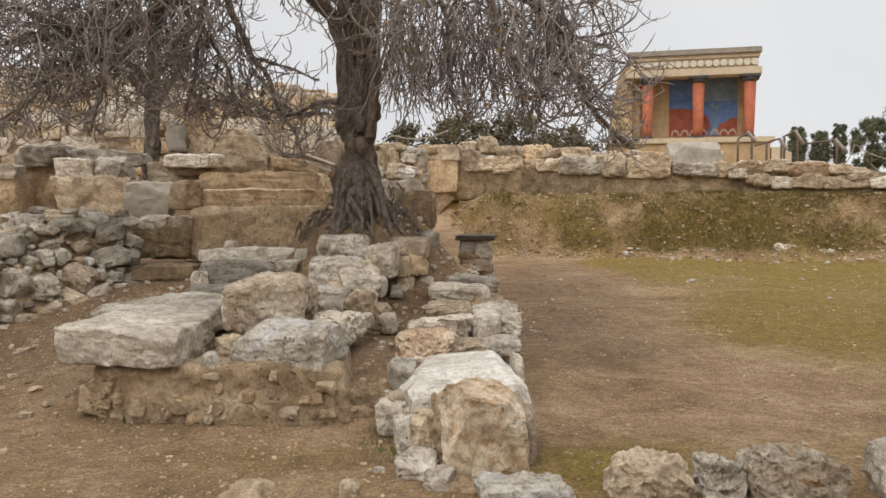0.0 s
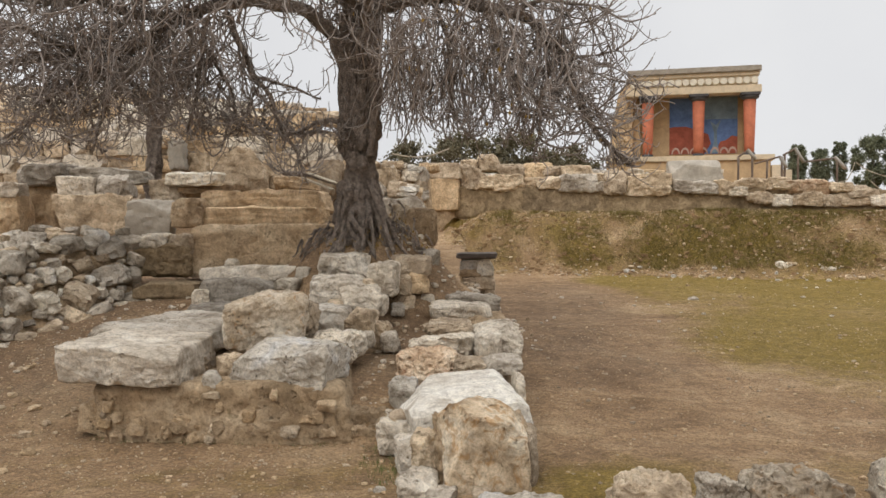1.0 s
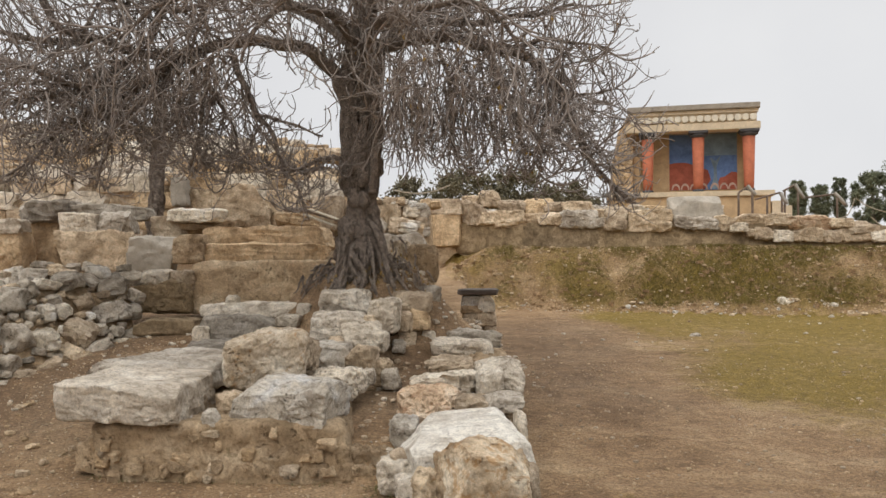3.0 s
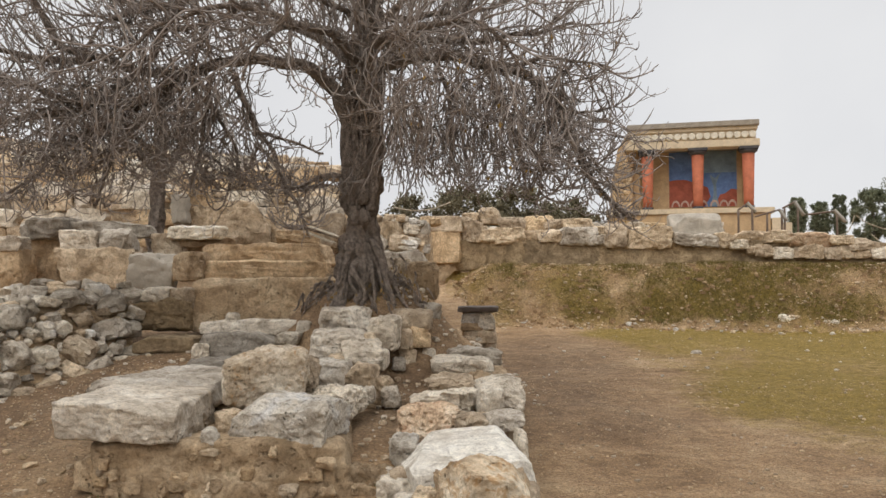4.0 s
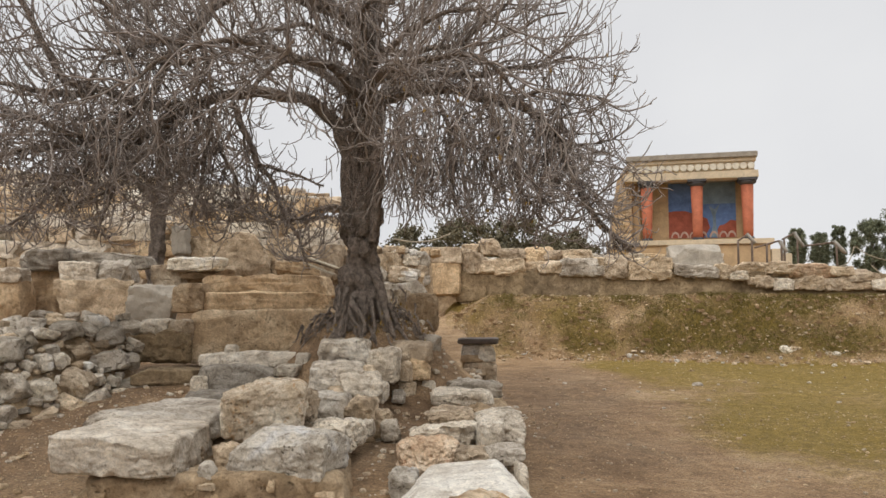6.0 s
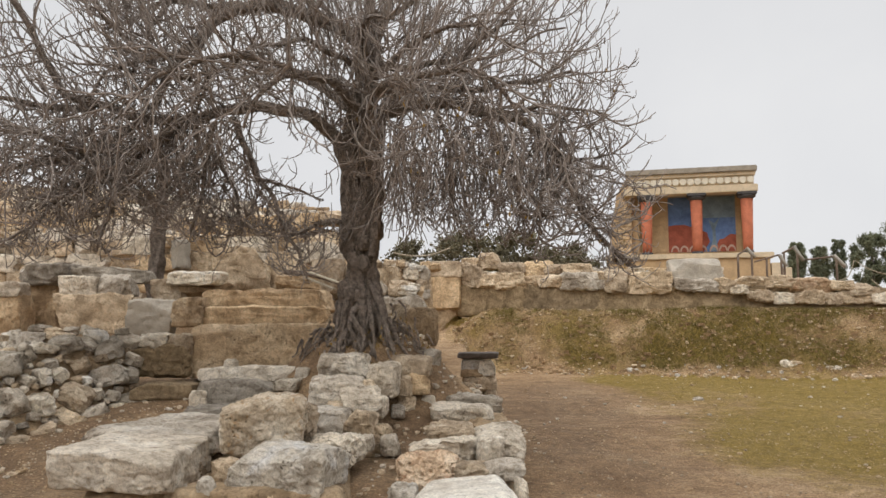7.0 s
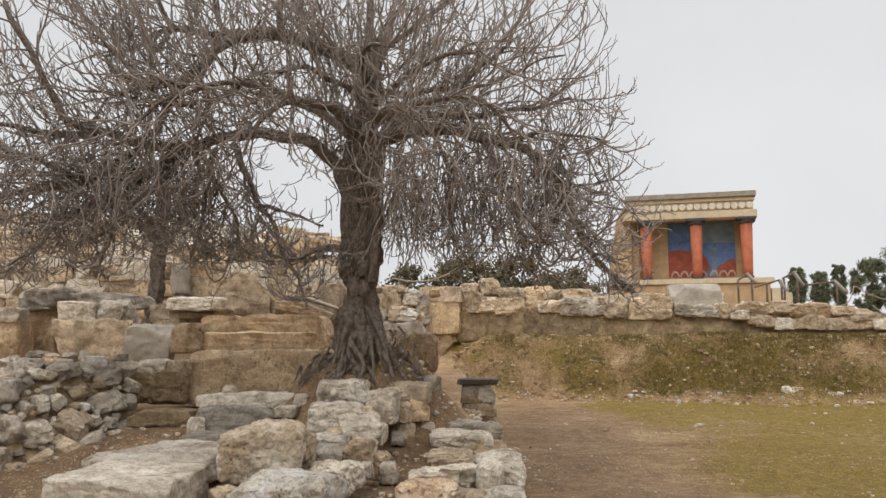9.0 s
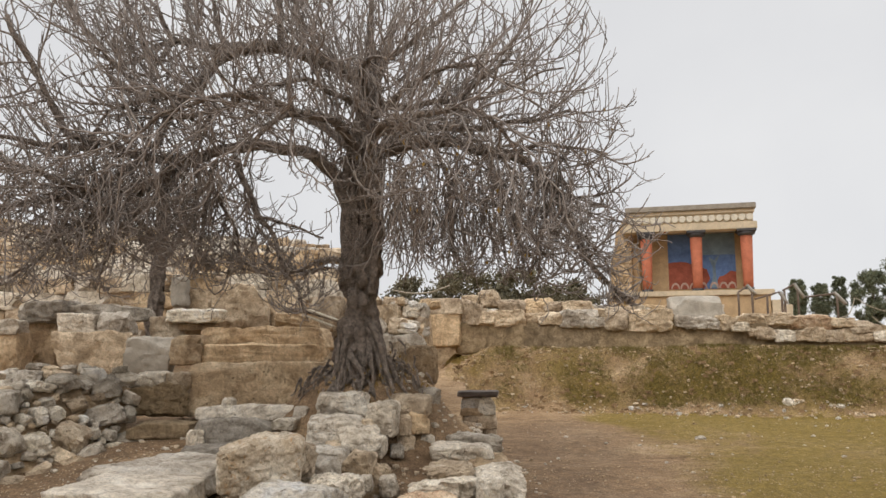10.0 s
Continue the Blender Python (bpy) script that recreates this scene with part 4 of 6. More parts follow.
stone("stone", 4.78, 15.38, 0.17, 0.20, 0.15, 0.14, GREY, turn=3, seed=263, n=8, power=3, rough=0.05, label="small pale stone on the lawn", category="stone block", group="")

# ---- rubble walls ----
def rubble(name, label, x0, y0, x1, y1, thick, z0, top0, top1, size, mats, seed, ragged=0.5, sides=(-1,), lie=1.5, core=MORTAR, cut=0):
    """A wall of laid stones on an earth core, from one point to another, with a ragged top. sides: which long faces show stones."""
    rng = random.Random(seed)
    wall = tagged(new(name), label, "wall", kind="structure")
    run, ang = math.hypot(x1 - x0, y1 - y0), math.degrees(math.atan2(y1 - y0, x1 - x0))
    ux, uy = (x1 - x0) / run, (y1 - y0) / run
    nx, ny = -uy, ux
    lift = max(0.2, min(top0, top1) - z0 - size * 0.7)
    stone("core", (x0 + x1) / 2, (y0 + y1) / 2, z0 - 0.9, run, thick * 0.9, lift + 0.9, core, turn=ang, seed=seed, parent=wall, n=18, power=14, rough=0.02, cuts=0)
    for side in sides:
        z, row = z0, 0
        while z < max(top0, top1):
            h = size * rng.uniform(0.7, 1.25)
            s = rng.uniform(-0.5, 0) * size
            while s < run:
                w = size * rng.uniform(0.8, 2.0) * lie / 1.5
                mid = s + w / 2
                limit = top0 + (top1 - top0) * mid / run + rng.uniform(-ragged, ragged * 0.4) * size
                if z + h * 0.5 < limit and mid < run + size * 0.3:
                    o = side * thick / 2 - side * size * 0.3 + rng.uniform(-0.08, 0.08) * size
                    pooled("stone", rng, x0 + ux * mid + nx * o, y0 + uy * mid + ny * o, z, w * 1.02, size * rng.uniform(0.8, 1.2), h * 1.05, rng.choice(mats), ang, wall, cut)
                s += w
            z += h * 0.93
            row += 1
    s = 0
    while s < run:                                   # stones lying on top
        w = size * rng.uniform(0.8, 1.9)
        f = (s + w / 2) / run
        for o in np.arange(-thick / 2 + size * 0.6, thick / 2, size * 1.3):
            if rng.random() < 0.8:
                pooled("stone", rng, x0 + ux * (s + w / 2) + nx * o, y0 + uy * (s + w / 2) + ny * o, top0 + (top1 - top0) * f - size * rng.uniform(0.55, 0.85), w, size * 1.4, size * rng.uniform(0.6, 0.95), rng.choice(mats), ang, wall, cut)
        s += w * 0.95
    return wall


WARM = (BROWN, SAND, BROWN, GREY, GREY, WHITE)


def court_heap():
    """A slumped rubble wall: stones of all sizes bedded in an earth slope, flat ones lying on its top."""
    rng = random.Random(11)
    wall = tagged(new("wall_court"), "slumped grey rubble wall bedded in brown earth", "wall", kind="structure")
    foot0, foot1 = Vector((-5.3, 6.6, 0.02)), Vector((-3.75, 9.95, 0.68))
    top0, top1 = Vector((-5.85, 7.1, 0.98)), Vector((-4.12, 10.5, 1.60))
    back = Vector((-1.3, 0.35, 0.0))

    def at(u, v):
        return (foot0.lerp(foot1, u)).lerp(top0.lerp(top1, u), v)
    verts, faces = [], []
    rows, cols = 14, 40
    for j in range(rows + 1):
        for i in range(cols + 1):
            u, v = i / cols, j / 10
            p = at(u, min(v, 1)) + back * max(0, v - 1) * 2.5
            p = p + Vector((0.3, 0, -0.1)) * (-0.25)
            p = p + noise.noise_vector(p * 2.5) * 0.07 - Vector((0, 0, 0.06 if v < 1 else 0.10))
            if j == 0:
                p.z -= 0.3
            verts.append(p)
    for j in range(rows):
        for i in range(cols):
            o = j * (cols + 1) + i
            faces.append((o, o + 1, o + cols + 2, o + cols + 1))
    end = len(verts)                                 # the earth body closes at the far end and below
    for j in range(rows + 1):
        q = verts[j * (cols + 1) + cols]
        verts.append(Vector((q.x - 0.25, q.y + 0.35, 0.2)))
    for j in range(rows):
        faces.append((j * (cols + 1) + cols, end + j, end + j + 1, (j + 1) * (cols + 1) + cols))
    mesh_object("core", verts, faces, MORTAR, wall)
    ang = math.degrees(math.atan2(foot1.y - foot0.y, foot1.x - foot0.x))
    mats = (GREY, BROWN, GREY, BROWN, DARK, GREY, WHITE)
    placed = []
    for k in range(2600):                            # large stones first, smaller ones in the gaps
        size = 0.40 * (0.22 ** min(1, k / 1700)) * rng.uniform(0.8, 1.15)
        u, v = rng.random(), rng.uniform(-0.06, 1.0)
        p = at(u, v)
        if any((p - q).length < (size + r) * 0.44 for q, r in placed) or len(placed) > 330:
            continue
        placed.append((p, size))
        h = size * rng.uniform(0.5, 0.85)
        ob = new("stone", pool_mesh(rng.choice(mats), rng.randrange(8)))
        ob.parent = wall
        ob.matrix_world = pose(p.x - 0.02, p.y, p.z - h * 0.55, rng.gauss(0, 16), rng.gauss(-10, 16), ang + rng.gauss(0, 28)) @ Matrix.Diagonal((size * rng.uniform(0.7, 1.0), size * rng.uniform(0.9, 1.35), h, 1))
    placed = []
    for k in range(900):                             # the top course
        size = rng.uniform(0.16, 0.44)
        u, e = rng.random(), rng.uniform(0, 1.0)
        p = at(u, 1) + back * e
        if any((p - q).length < (size + r) * 0.46 for q, r in placed):
            continue
        placed.append((p, size))
        ob = new("stone", pool_mesh(rng.choice(mats), rng.randrange(8)))
        ob.parent = wall
        h = rng.uniform(0.10, 0.22)
        ob.matrix_world = pose(p.x, p.y, p.z - h * 0.6, rng.gauss(0, 6), rng.gauss(0, 6), rng.uniform(0, 360)) @ Matrix.Diagonal((size, size * rng.uniform(0.7, 1.1), h, 1))


court_heap()
rubble("wall_behind_tree", "low wall of small pale polygonal stones", -1.9, 17.3, -0.3, 17.0, 0.6, 1.6, 3.05, 2.95, 0.22, WARM, 14, 0.5, (-1,))
rubble("wall_rubble_back", "ragged rubble wall above the court", -3.9, 15.6, -0.6, 15.2, 0.7, 1.5, 2.75, 2.45, 0.3, WARM, 15, 0.8, (-1,))
rubble("wall_hill_low", "ruined hillside wall of squared warm stones", -10.5, 18.0, -3.0, 17.4, 0.8, 1.6, 3.85, 3.5, 0.42, WARM, 16, 0.7, (-1,), 2.0, cut=8)
rubble("wall_hill_middle", "golden hillside wall of long squared blocks", -14.5, 22.5, -3.0, 21.3, 0.8, 2.2, 4.9, 4.6, 0.5, (SAND, SAND, BROWN, WHITE), 17, 0.5, (-1,), 2.6, cut=8)
rubble("wall_hill_upper", "pale hillside wall on the terrace above", -18.5, 27.5, -4.4, 26.2, 0.8, 3.0, 6.2, 5.4, 0.55, (SAND, BROWN, WHITE, GREY), 18, 0.8, (-1,), 2.4, cut=8)
rubble("wall_hill_top", "highest ruined wall on the hill", -20.5, 33, -5.4, 31, 1.0, 4.0, 7.6, 6.3, 0.6, (SAND, BROWN, SAND, GREY), 19, 1.0, (-1,), 2.4, cut=8)
rubble("wall_far_terrace", "distant low rubble wall before the trees", -0.5, 27.5, 9.0, 26.5, 0.6, 2.2, 3.55, 3.5, 0.3, WARM, 20, 0.8, (-1,), 2.0)


# ---- the painted portico on the hill ----
def portico():
    base = tagged(new("portico"), "restored ochre portico with three red columns and a fresco", "building")
    part("plinth", box_bm(-1.3, 7.25, -0.45, 4.6, -3.0, -0.28, 0.03), PLASTER, base)
    part("ledge", box_bm(-1.35, 7.45, -0.6, 4.6, -0.276, 0.0, 0.03), CREAM, base, "cream ledge")
    part("back_wall", box_bm(0.1, 6.5, 1.5, 2.0, 0.004, 3.3, 0), PLASTER, base)
    part("side_wall", box_bm(6.05, 6.45, 0.7, 1.496, 0.004, 3.3, 0.01), PLASTER, base)
    part("side_wall", box_bm(0.1, 0.5, 0.7, 1.496, 0.004, 3.3, 0.01), PLASTER, base)
    part("soffit", box_bm(-0.2, 6.7, -0.2, 4.2, 3.3, 3.42, 0.01), CEMENT, base, "dark plank soffit")
    part("architrave", box_bm(-0.32, 6.78, -0.42, 0.5, 3.20, 3.58, 0.025), CREAM, base, "yellow-cream architrave")
    part("architrave", box_bm(-0.3, 0.2, 0.504, 4.2, 3.20, 3.58, 0.025), CREAM, base, "yellow-cream architrave")
    part("architrave", box_bm(6.25, 6.76, 0.504, 4.2, 3.20, 3.58, 0.025), CREAM, base, "yellow-cream architrave")
    part("frieze", box_bm(-0.05, 6.6, -0.2, 4.15, 3.584, 4.10, 0.01), CREAM, base)
    for k in range(17):
        bm = lathe([(0.19, 0), (0.19, 0.13), (0.15, 0.17)], 14)
        bmesh.ops.transform(bm, matrix=pose(0.18 + k * 0.39, -0.2, 3.82, 90), verts=bm.verts)
        part("roof_beam_end", bm, DISC, base, "round white beam end")
    part("fillet", box_bm(-0.12, 6.68, -0.34, 4.2, 4.08, 4.27, 0.02), CREAM, base)
    part("roof_slab", box_bm(-0.18, 6.76, -0.5, 4.3, 4.274, 4.56, 0.03), CEMENT, base, "weathered grey roof slab")
    for x in (0.92, 3.6, 6.22):
        column = new("column")
        column.parent = base
        column.location = (x, 0.0, 0)
        part("shaft", lathe([(0.25, 0.14), (0.265, 0.6), (0.33, 2.86)], 24), REDPAINT, column, "red shaft tapering downwards", True)
        part("foot", lathe([(0.30, 0.002), (0.31, 0.05), (0.29, 0.14)], 24), BLACKPAINT, column, "black foot", True)
        part("capital", lathe([(0.31, 2.84), (0.35, 2.88), (0.47, 2.96), (0.49, 3.02), (0.45, 3.06)], 24), BLACKPAINT, column, "black cushion capital", True)
        part("abacus", box_bm(-0.5, 0.5, -0.5, 0.5, 3.06, 3.196, 0.02), BLACKPAINT, column, "black slab of the capital")
    # painted back wall: flat coats a few millimetres thick
    part("fresco", box_bm(2.1, 5.75, 1.47, 1.497, 0.25, 3.28, 0), BLUE, base, "faded blue painted wall panel")
    part("fresco", box_bm(3.75, 5.75, 1.462, 1.469, 2.1, 3.28, 0), GREYBLUE, base, "grey faded upper panel")

    def blob(name, pts, y, mat, label):
        bm = bmesh.new()
        f = bm.faces.new([bm.verts.new((x, y, z)) for x, z in pts])
        r = bmesh.ops.extrude_face_region(bm, geom=[f])
        for v in r["geom"]:
            if isinstance(v, bmesh.types.BMVert):
                v.co.y -= 0.006
        bmesh.ops.recalc_face_normals(bm, faces=bm.faces[:])
        part(name, bm, mat, base, label)
    blob("fresco_field", [(2.1, 0.25), (4.0, 0.25), (4.35, 0.8), (4.2, 1.3), (3.6, 1.55), (3.0, 1.75), (2.4, 1.75), (2.1, 1.7)], 1.462, MAROON, "dark red painted field")
    blob("fresco_field", [(4.75, 0.25), (5.75, 0.25), (5.75, 1.15), (5.45, 1.2), (5.1, 0.95), (4.85, 0.9), (4.7, 0.6)], 1.462, MAROON, "dark red painted field")
    blob("fresco_trunk", [(4.35, 0.3), (4.8, 0.3), (4.68, 0.9), (4.66, 1.5), (4.9, 2.1), (4.6, 1.8), (4.3, 2.0), (4.5, 1.4), (4.5, 0.9)], 1.452, GREYBLUE, "pale grey painted tree stem")
    for k, x in enumerate((2.45, 2.95, 3.45, 3.95, 4.55, 5.05, 5.5)):
        bm = bmesh.new()
        for a in range(10):
            t0, t1 = math.pi * a / 10, math.pi * (a + 1) / 10
            q = [(x + r * math.cos(t), 1.445, 0.26 + 1.5 * r * math.sin(t)) for r, t in ((0.24, t0), (0.24, t1), (0.16, t1), (0.16, t0))]
            bm.faces.new([bm.verts.new(c) for c in q])
        part("fresco_arc", bm, ROCKPINK, base, "pink painted rock outline")
    # broken stub of the side wall
    bm = bmesh.new()
    prof = [(-1.25, -1.0), (-1.1, 1.6), (-0.85, 2.5), (-0.75, 3.3), (-0.4, 3.9), (-0.2, 4.2), (0.09, 4.25), (0.09, -1.0)]
    f = bm.faces.new([bm.verts.new((x, 0.3, z)) for x, z in prof])
    r = bmesh.ops.extrude_face_region(bm, geom=[f])
    for v in r["geom"]:
        if isinstance(v, bmesh.types.BMVert):
            v.co.y += 1.8
    bmesh.ops.recalc_face_normals(bm, faces=bm.faces[:])
    part("broken_wall", bm, PLASTER, base, "broken stub of ochre wall")
    rng = random.Random(77)
    for j in range(14):
        z = -0.9 + j * 0.36
        left = -1.2 + max(0, z + 0.5) * 0.22
        x = left
        while x < -0.1:
            w = rng.uniform(0.3, 0.6)
            w = min(w, 0.08 - x)
            ob = new("wall_block", pool_mesh(SAND, rng.randrange(8)))
            ob.parent = base
            ob.matrix_local = pose(x + w / 2, 0.32, z, 0, 0, 0) @ Matrix.Diagonal((w * 0.97, 0.2, 0.34, 1))
            x += w
    for x0, x1, z0, z1 in ((7.3, 7.8, -1.1, -0.55), (7.82, 8.3, -1.3, -0.8)):
        part("step", box_bm(x0, x1, -0.5, 1.0, -3, z1, 0.02), CREAM, base, "pale step")
    base.matrix_world = pose(10.42, 44.9, 5.56, 0, 0, -14.7) @ Matrix.Diagonal((1, 1, 1.042, 1))
    return base


portico()


# ---- branches as tubes ----
def tubes(polys, sides):
    """Vertices and faces of many tapering tubes: each poly is a list of (x, y, z, radius)."""
    verts, faces = [], []
    for poly in polys:
        p = np.array(poly)
        n = len(p)
        d = np.gradient(p[:, :3], axis=0)
        d /= np.linalg.norm(d, axis=1)[:, None] + 1e-9
        ref = np.array([0.31, 0.87, 0.38])
        u = np.cross(d, ref)
        u /= np.linalg.norm(u, axis=1)[:, None] + 1e-9
        v = np.cross(d, u)
        a = np.arange(sides) * 2 * math.pi / sides
        ring = p[:, None, :3] + p[:, None, 3:4] * (np.cos(a)[None, :, None] * u[:, None] + np.sin(a)[None, :, None] * v[:, None])
        o = len(verts)
        verts.extend(ring.reshape(-1, 3).tolist())
        for i in range(n - 1):
            for k in range(sides):
                k2 = (k + 1) % sides
                faces.append((o + i * sides + k, o + i * sides + k2, o + (i + 1) * sides + k2, o + (i + 1) * sides + k))
        faces.append(tuple(o + (n - 1) * sides + k for k in range(sides)))
    return verts, faces


def bend(points, r0, r1, step=0.12, wobble=0.02, seed=0):
    """A smooth limb through a few points, tapering from r0 to r1."""
    pts = [Vector(q) for q in points]
    pts = [pts[0] * 2 - pts[1]] + pts + [pts[-1] * 2 - pts[-2]]
    out = []
    for i in range(1, len(pts) - 2):
        a, b, c, d = pts[i - 1:i + 3]
        k = max(2, int((c - b).length / step))
        for j in range(k):
            t = j / k
            out.append(0.5 * (2 * b + (c - a) * t + (2 * a - 5 * b + 4 * c - d) * t * t + (3 * b - a - 3 * c + d) * t ** 3))
    out.append(pts[-2])
    m = len(out) - 1
    res = []
    for i, q in enumerate(out):
        w = noise.noise_vector(q * 2.3 + Vector((seed, 0, 0))) * wobble * 2
        q = q + w if 0 < i else q
        r = r0 + (r1 - r0) * (i / m) ** 0.8
        res.append((q.x, q.y, q.z, r * (1 + 0.22 * noise.noise(q * 6) + 0.1 * noise.noise(q * 15))))
    return res


def crown_reach(p):
    """Below one inside the crown's dome, above one outside: wide on the side of the long limbs."""
    dx = p.x + 1.0
    return math.sqrt((dx / (7.0 if dx < 0 else 3.7 if p.z > 3.6 else 3.95)) ** 2 + ((p.y - 10) / 3.0) ** 2 + ((p.z - 4.3) / (3.45 if p.z > 4.3 else 5.0)) ** 2)


def skirt(x):
    """Height to which the crown hangs down."""
    return 2.62 - 0.35 * smooth_step(0.9, 1.8, x) - 0.25 * smooth_step(-3.0, -4.5, x) + 0.14 * noise.noise(Vector((x * 2.3, 4, 0)))


def in_gap(p):
    """The open window in the crown beside the trunk."""
    return ((p.x + 1.83) / 0.50) ** 2 + ((p.z - 3.62) / 0.55) ** 2 < 1


def shoot(rng, start, way, length, r0, r1, steps, droop, lift, wander, reach=None, low=0.0):
    """One branch: it wanders, sags first and turns up towards its tip; it ends where the crown ends."""
    p, d = Vector(start), Vector(way).normalized()
    out = [(*p, r0)]
    limit = rng.uniform(0.9, 1.03)
    for i in range(steps):
        f = (i + 1) / steps
        d = d + Vector((rng.gauss(0, wander), rng.gauss(0, wander), rng.gauss(0, wander)))
        d.z += -droop * (1 - f) * 2 + lift * f * 2
        if p.z < low + 0.15:
            d.z += 0.35
        d.normalize()
        p = p + d * (length / steps)
        if reach and i > 1 and reach(p) > limit:
            break
        out.append((*p, r0 + (r1 - r0) * f))
    return out


def add_crown(tree, rng, limbs, gap, centre, reach=None, size=1.0, fine=1.0):
    """Shoots, side shoots and twigs from the limbs: arching, rising shoots outside and above, sagging ones below."""
    one, two, three = [], [], []
    for limb in limbs:
        walked = 0.0
        for a, b in zip(limb, limb[1:]):
            pa, pb = Vector(a[:3]), Vector(b[:3])
            walked += (pb - pa).length
            if a[3] > 0.14 or walked < gap:
                continue
            walked = 0.0
            along = (pb - pa).normalized()
            out = pa - centre
            out.z *= 0.6
            far = out.length
            out.normalize()
            high = smooth_step(3.7, 4.8, pa.z)
            for kind in ("rise", "arch", "sag"):
                if rng.random() < {"rise": 0.66 - 0.24 * high + 0.16 * high, "arch": 0.40 + 0.1 * high, "sag": 0.1 + 0.6 * high}[kind]:
                    continue
                side = Vector((rng.gauss(0, 1), rng.gauss(0, 1), rng.gauss(0, 0.4)))
                thick = rng.uniform(0.0105, 0.0165)
                if kind == "rise":
                    way = side * 0.28 + out * (0.3 + 0.12 * far) + along * 0.25 + Vector((0, 0, rng.uniform(0.6, 1.4)))
                    one.append(shoot(rng, pa, way, rng.uniform(0.8, 1.9) * size, thick, 0.0052, 13, -0.005, 0.06, 0.12, reach))
                elif kind == "arch":
                    way = side * 0.5 + out * 1.15 + along * 0.35 + Vector((0, 0, rng.uniform(-0.3, 0.5)))
                    one.append(shoot(rng, pa, way, rng.uniform(0.6, 1.5) * size, thick, 0.0052, 13, 0.06, 0.12, 0.15, reach, skirt(pa.x)))
                else:
                    drop = max(0.4, min(1.7, pa.z - skirt(pa.x)))
                    way = side * 0.7 + out * 0.3 + along * 0.35 + Vector((0, 0, rng.uniform(-0.9, 0.2)))
                    one.append(shoot(rng, pa, way, rng.uniform(0.55, 1.1) * drop, thick * 0.9, 0.005, 11, 0.13, 0.06, 0.24, reach, skirt(pa.x)))
    for limb in limbs:                               # short crooked spurs that clothe the limbs
        for a, b in zip(limb, limb[1:]):
            for _ in range(2):
                if a[3] < 0.13 and rng.random() < (0.48 if a[2] < 4.9 else 0.2):
                    way = Vector((rng.gauss(0, 1), rng.gauss(-0.5, 1), rng.gauss(0, 0.9)))
                    two.append(shoot(rng, a[:3], way, rng.uniform(0.15, 0.6), 0.0075, 0.0045, 7, 0.06, 0.14, 0.28, reach, skirt(a[0])))
    one = [b for b in one if not any(in_gap(Vector(q[:3])) for q in b) or rng.random() < 0.4]
    for br in one:
        rising = br[-1][2] > br[0][2] + 0.12
        for i in range(2, len(br)):
            if rng.random() < (0.52 if rising else 0.27) / fine:
                continue
            a, b = Vector(br[i - 1][:3]), Vector(br[i][:3])
            along = (b - a).normalized()
            side = Vector((rng.gauss(0, 1), rng.gauss(0, 1), rng.gauss(0, 0.6)))
            if in_gap(b) and rng.random() < 0.3:
                continue
            if rising:
                two.append(shoot(rng, b, along + side * 0.45 + Vector((0, 0, 0.12)), rng.uniform(0.25, 0.75) * size, 0.0078, 0.005, 7, 0.03, 0.11, 0.15, reach))
            else:
                two.append(shoot(rng, b, along * 0.6 + side * 0.7 + Vector((0, 0, -0.15)), rng.uniform(0.2, 0.6), 0.008, 0.005, 7, 0.10, rng.choice((0.02, 0.14, 0.24)), 0.27, reach, skirt(b.x)))
    for br in two:
        for i in range(3, len(br)):
            if rng.random() < 0.22 * fine:
                a, b = Vector(br[i - 1][:3]), Vector(br[i][:3])
                way = (b - a).normalized() * 0.9 + Vector((rng.gauss(0, 0.5), rng.gauss(0, 0.5), rng.gauss(0.1, 0.4)))
                three.append(shoot(rng, b, way, rng.uniform(0.08, 0.28), 0.006, 0.0044, 3, 0.01, 0.2, 0.14))
    tagged(mesh_object("branching", *tubes(one, 5), TWIG, tree, "grey-brown bare branches"), kind="stuff")
    tagged(mesh_object("side_branching", *tubes(two, 3), TWIG, tree, "thin bare grey branches"), kind="stuff")
    tagged(mesh_object("twig_mass", *tubes(three, 3), TWIG, tree, "fine bare twigs with upturned tips"), kind="stuff")
    return two


def gnarled(points, r0, r1, lobes, sides=40, seed=0, flare=0.0, step=0.06):
    """A fluted, knotty trunk through the points."""
    line = bend(points, r0, r1, step, 0.015, seed)
    verts, faces = [], []
    z0 = line[0][2]
    for x, y, z, r in line:
        f = flare * math.exp(-(z - z0) / 0.3)
        for k in range(sides):
            a = 2 * math.pi * k / sides
            q = Vector((math.cos(a) * 1.1, math.sin(a) * 1.1, z * 0.55 + seed))
            rr = r * (1 + 0.12 * math.sin(lobes * a + z * 1.4 + seed) + 0.34 * noise.noise(q * 2.2) + 0.24 * noise.noise(Vector((q.x * 5, q.y * 5, z * 2.4)))
                      + 0.12 * noise.noise(Vector((q.x * 9, q.y * 9, z * 9))))
            rr += r * f * (1 + 0.5 * math.sin(7 * a + 1.3))
            verts.append((x + rr * math.cos(a), y + rr * math.sin(a), z))
    for i in range(len(line) - 1):
        for k in range(sides):
            k2 = (k + 1) % sides
            faces.append((i * sides + k, i * sides + k2, (i + 1) * sides + k2, (i + 1) * sides + k))
    faces.append(tuple((len(line) - 1) * sides + k for k in range(sides)))
    return verts, faces


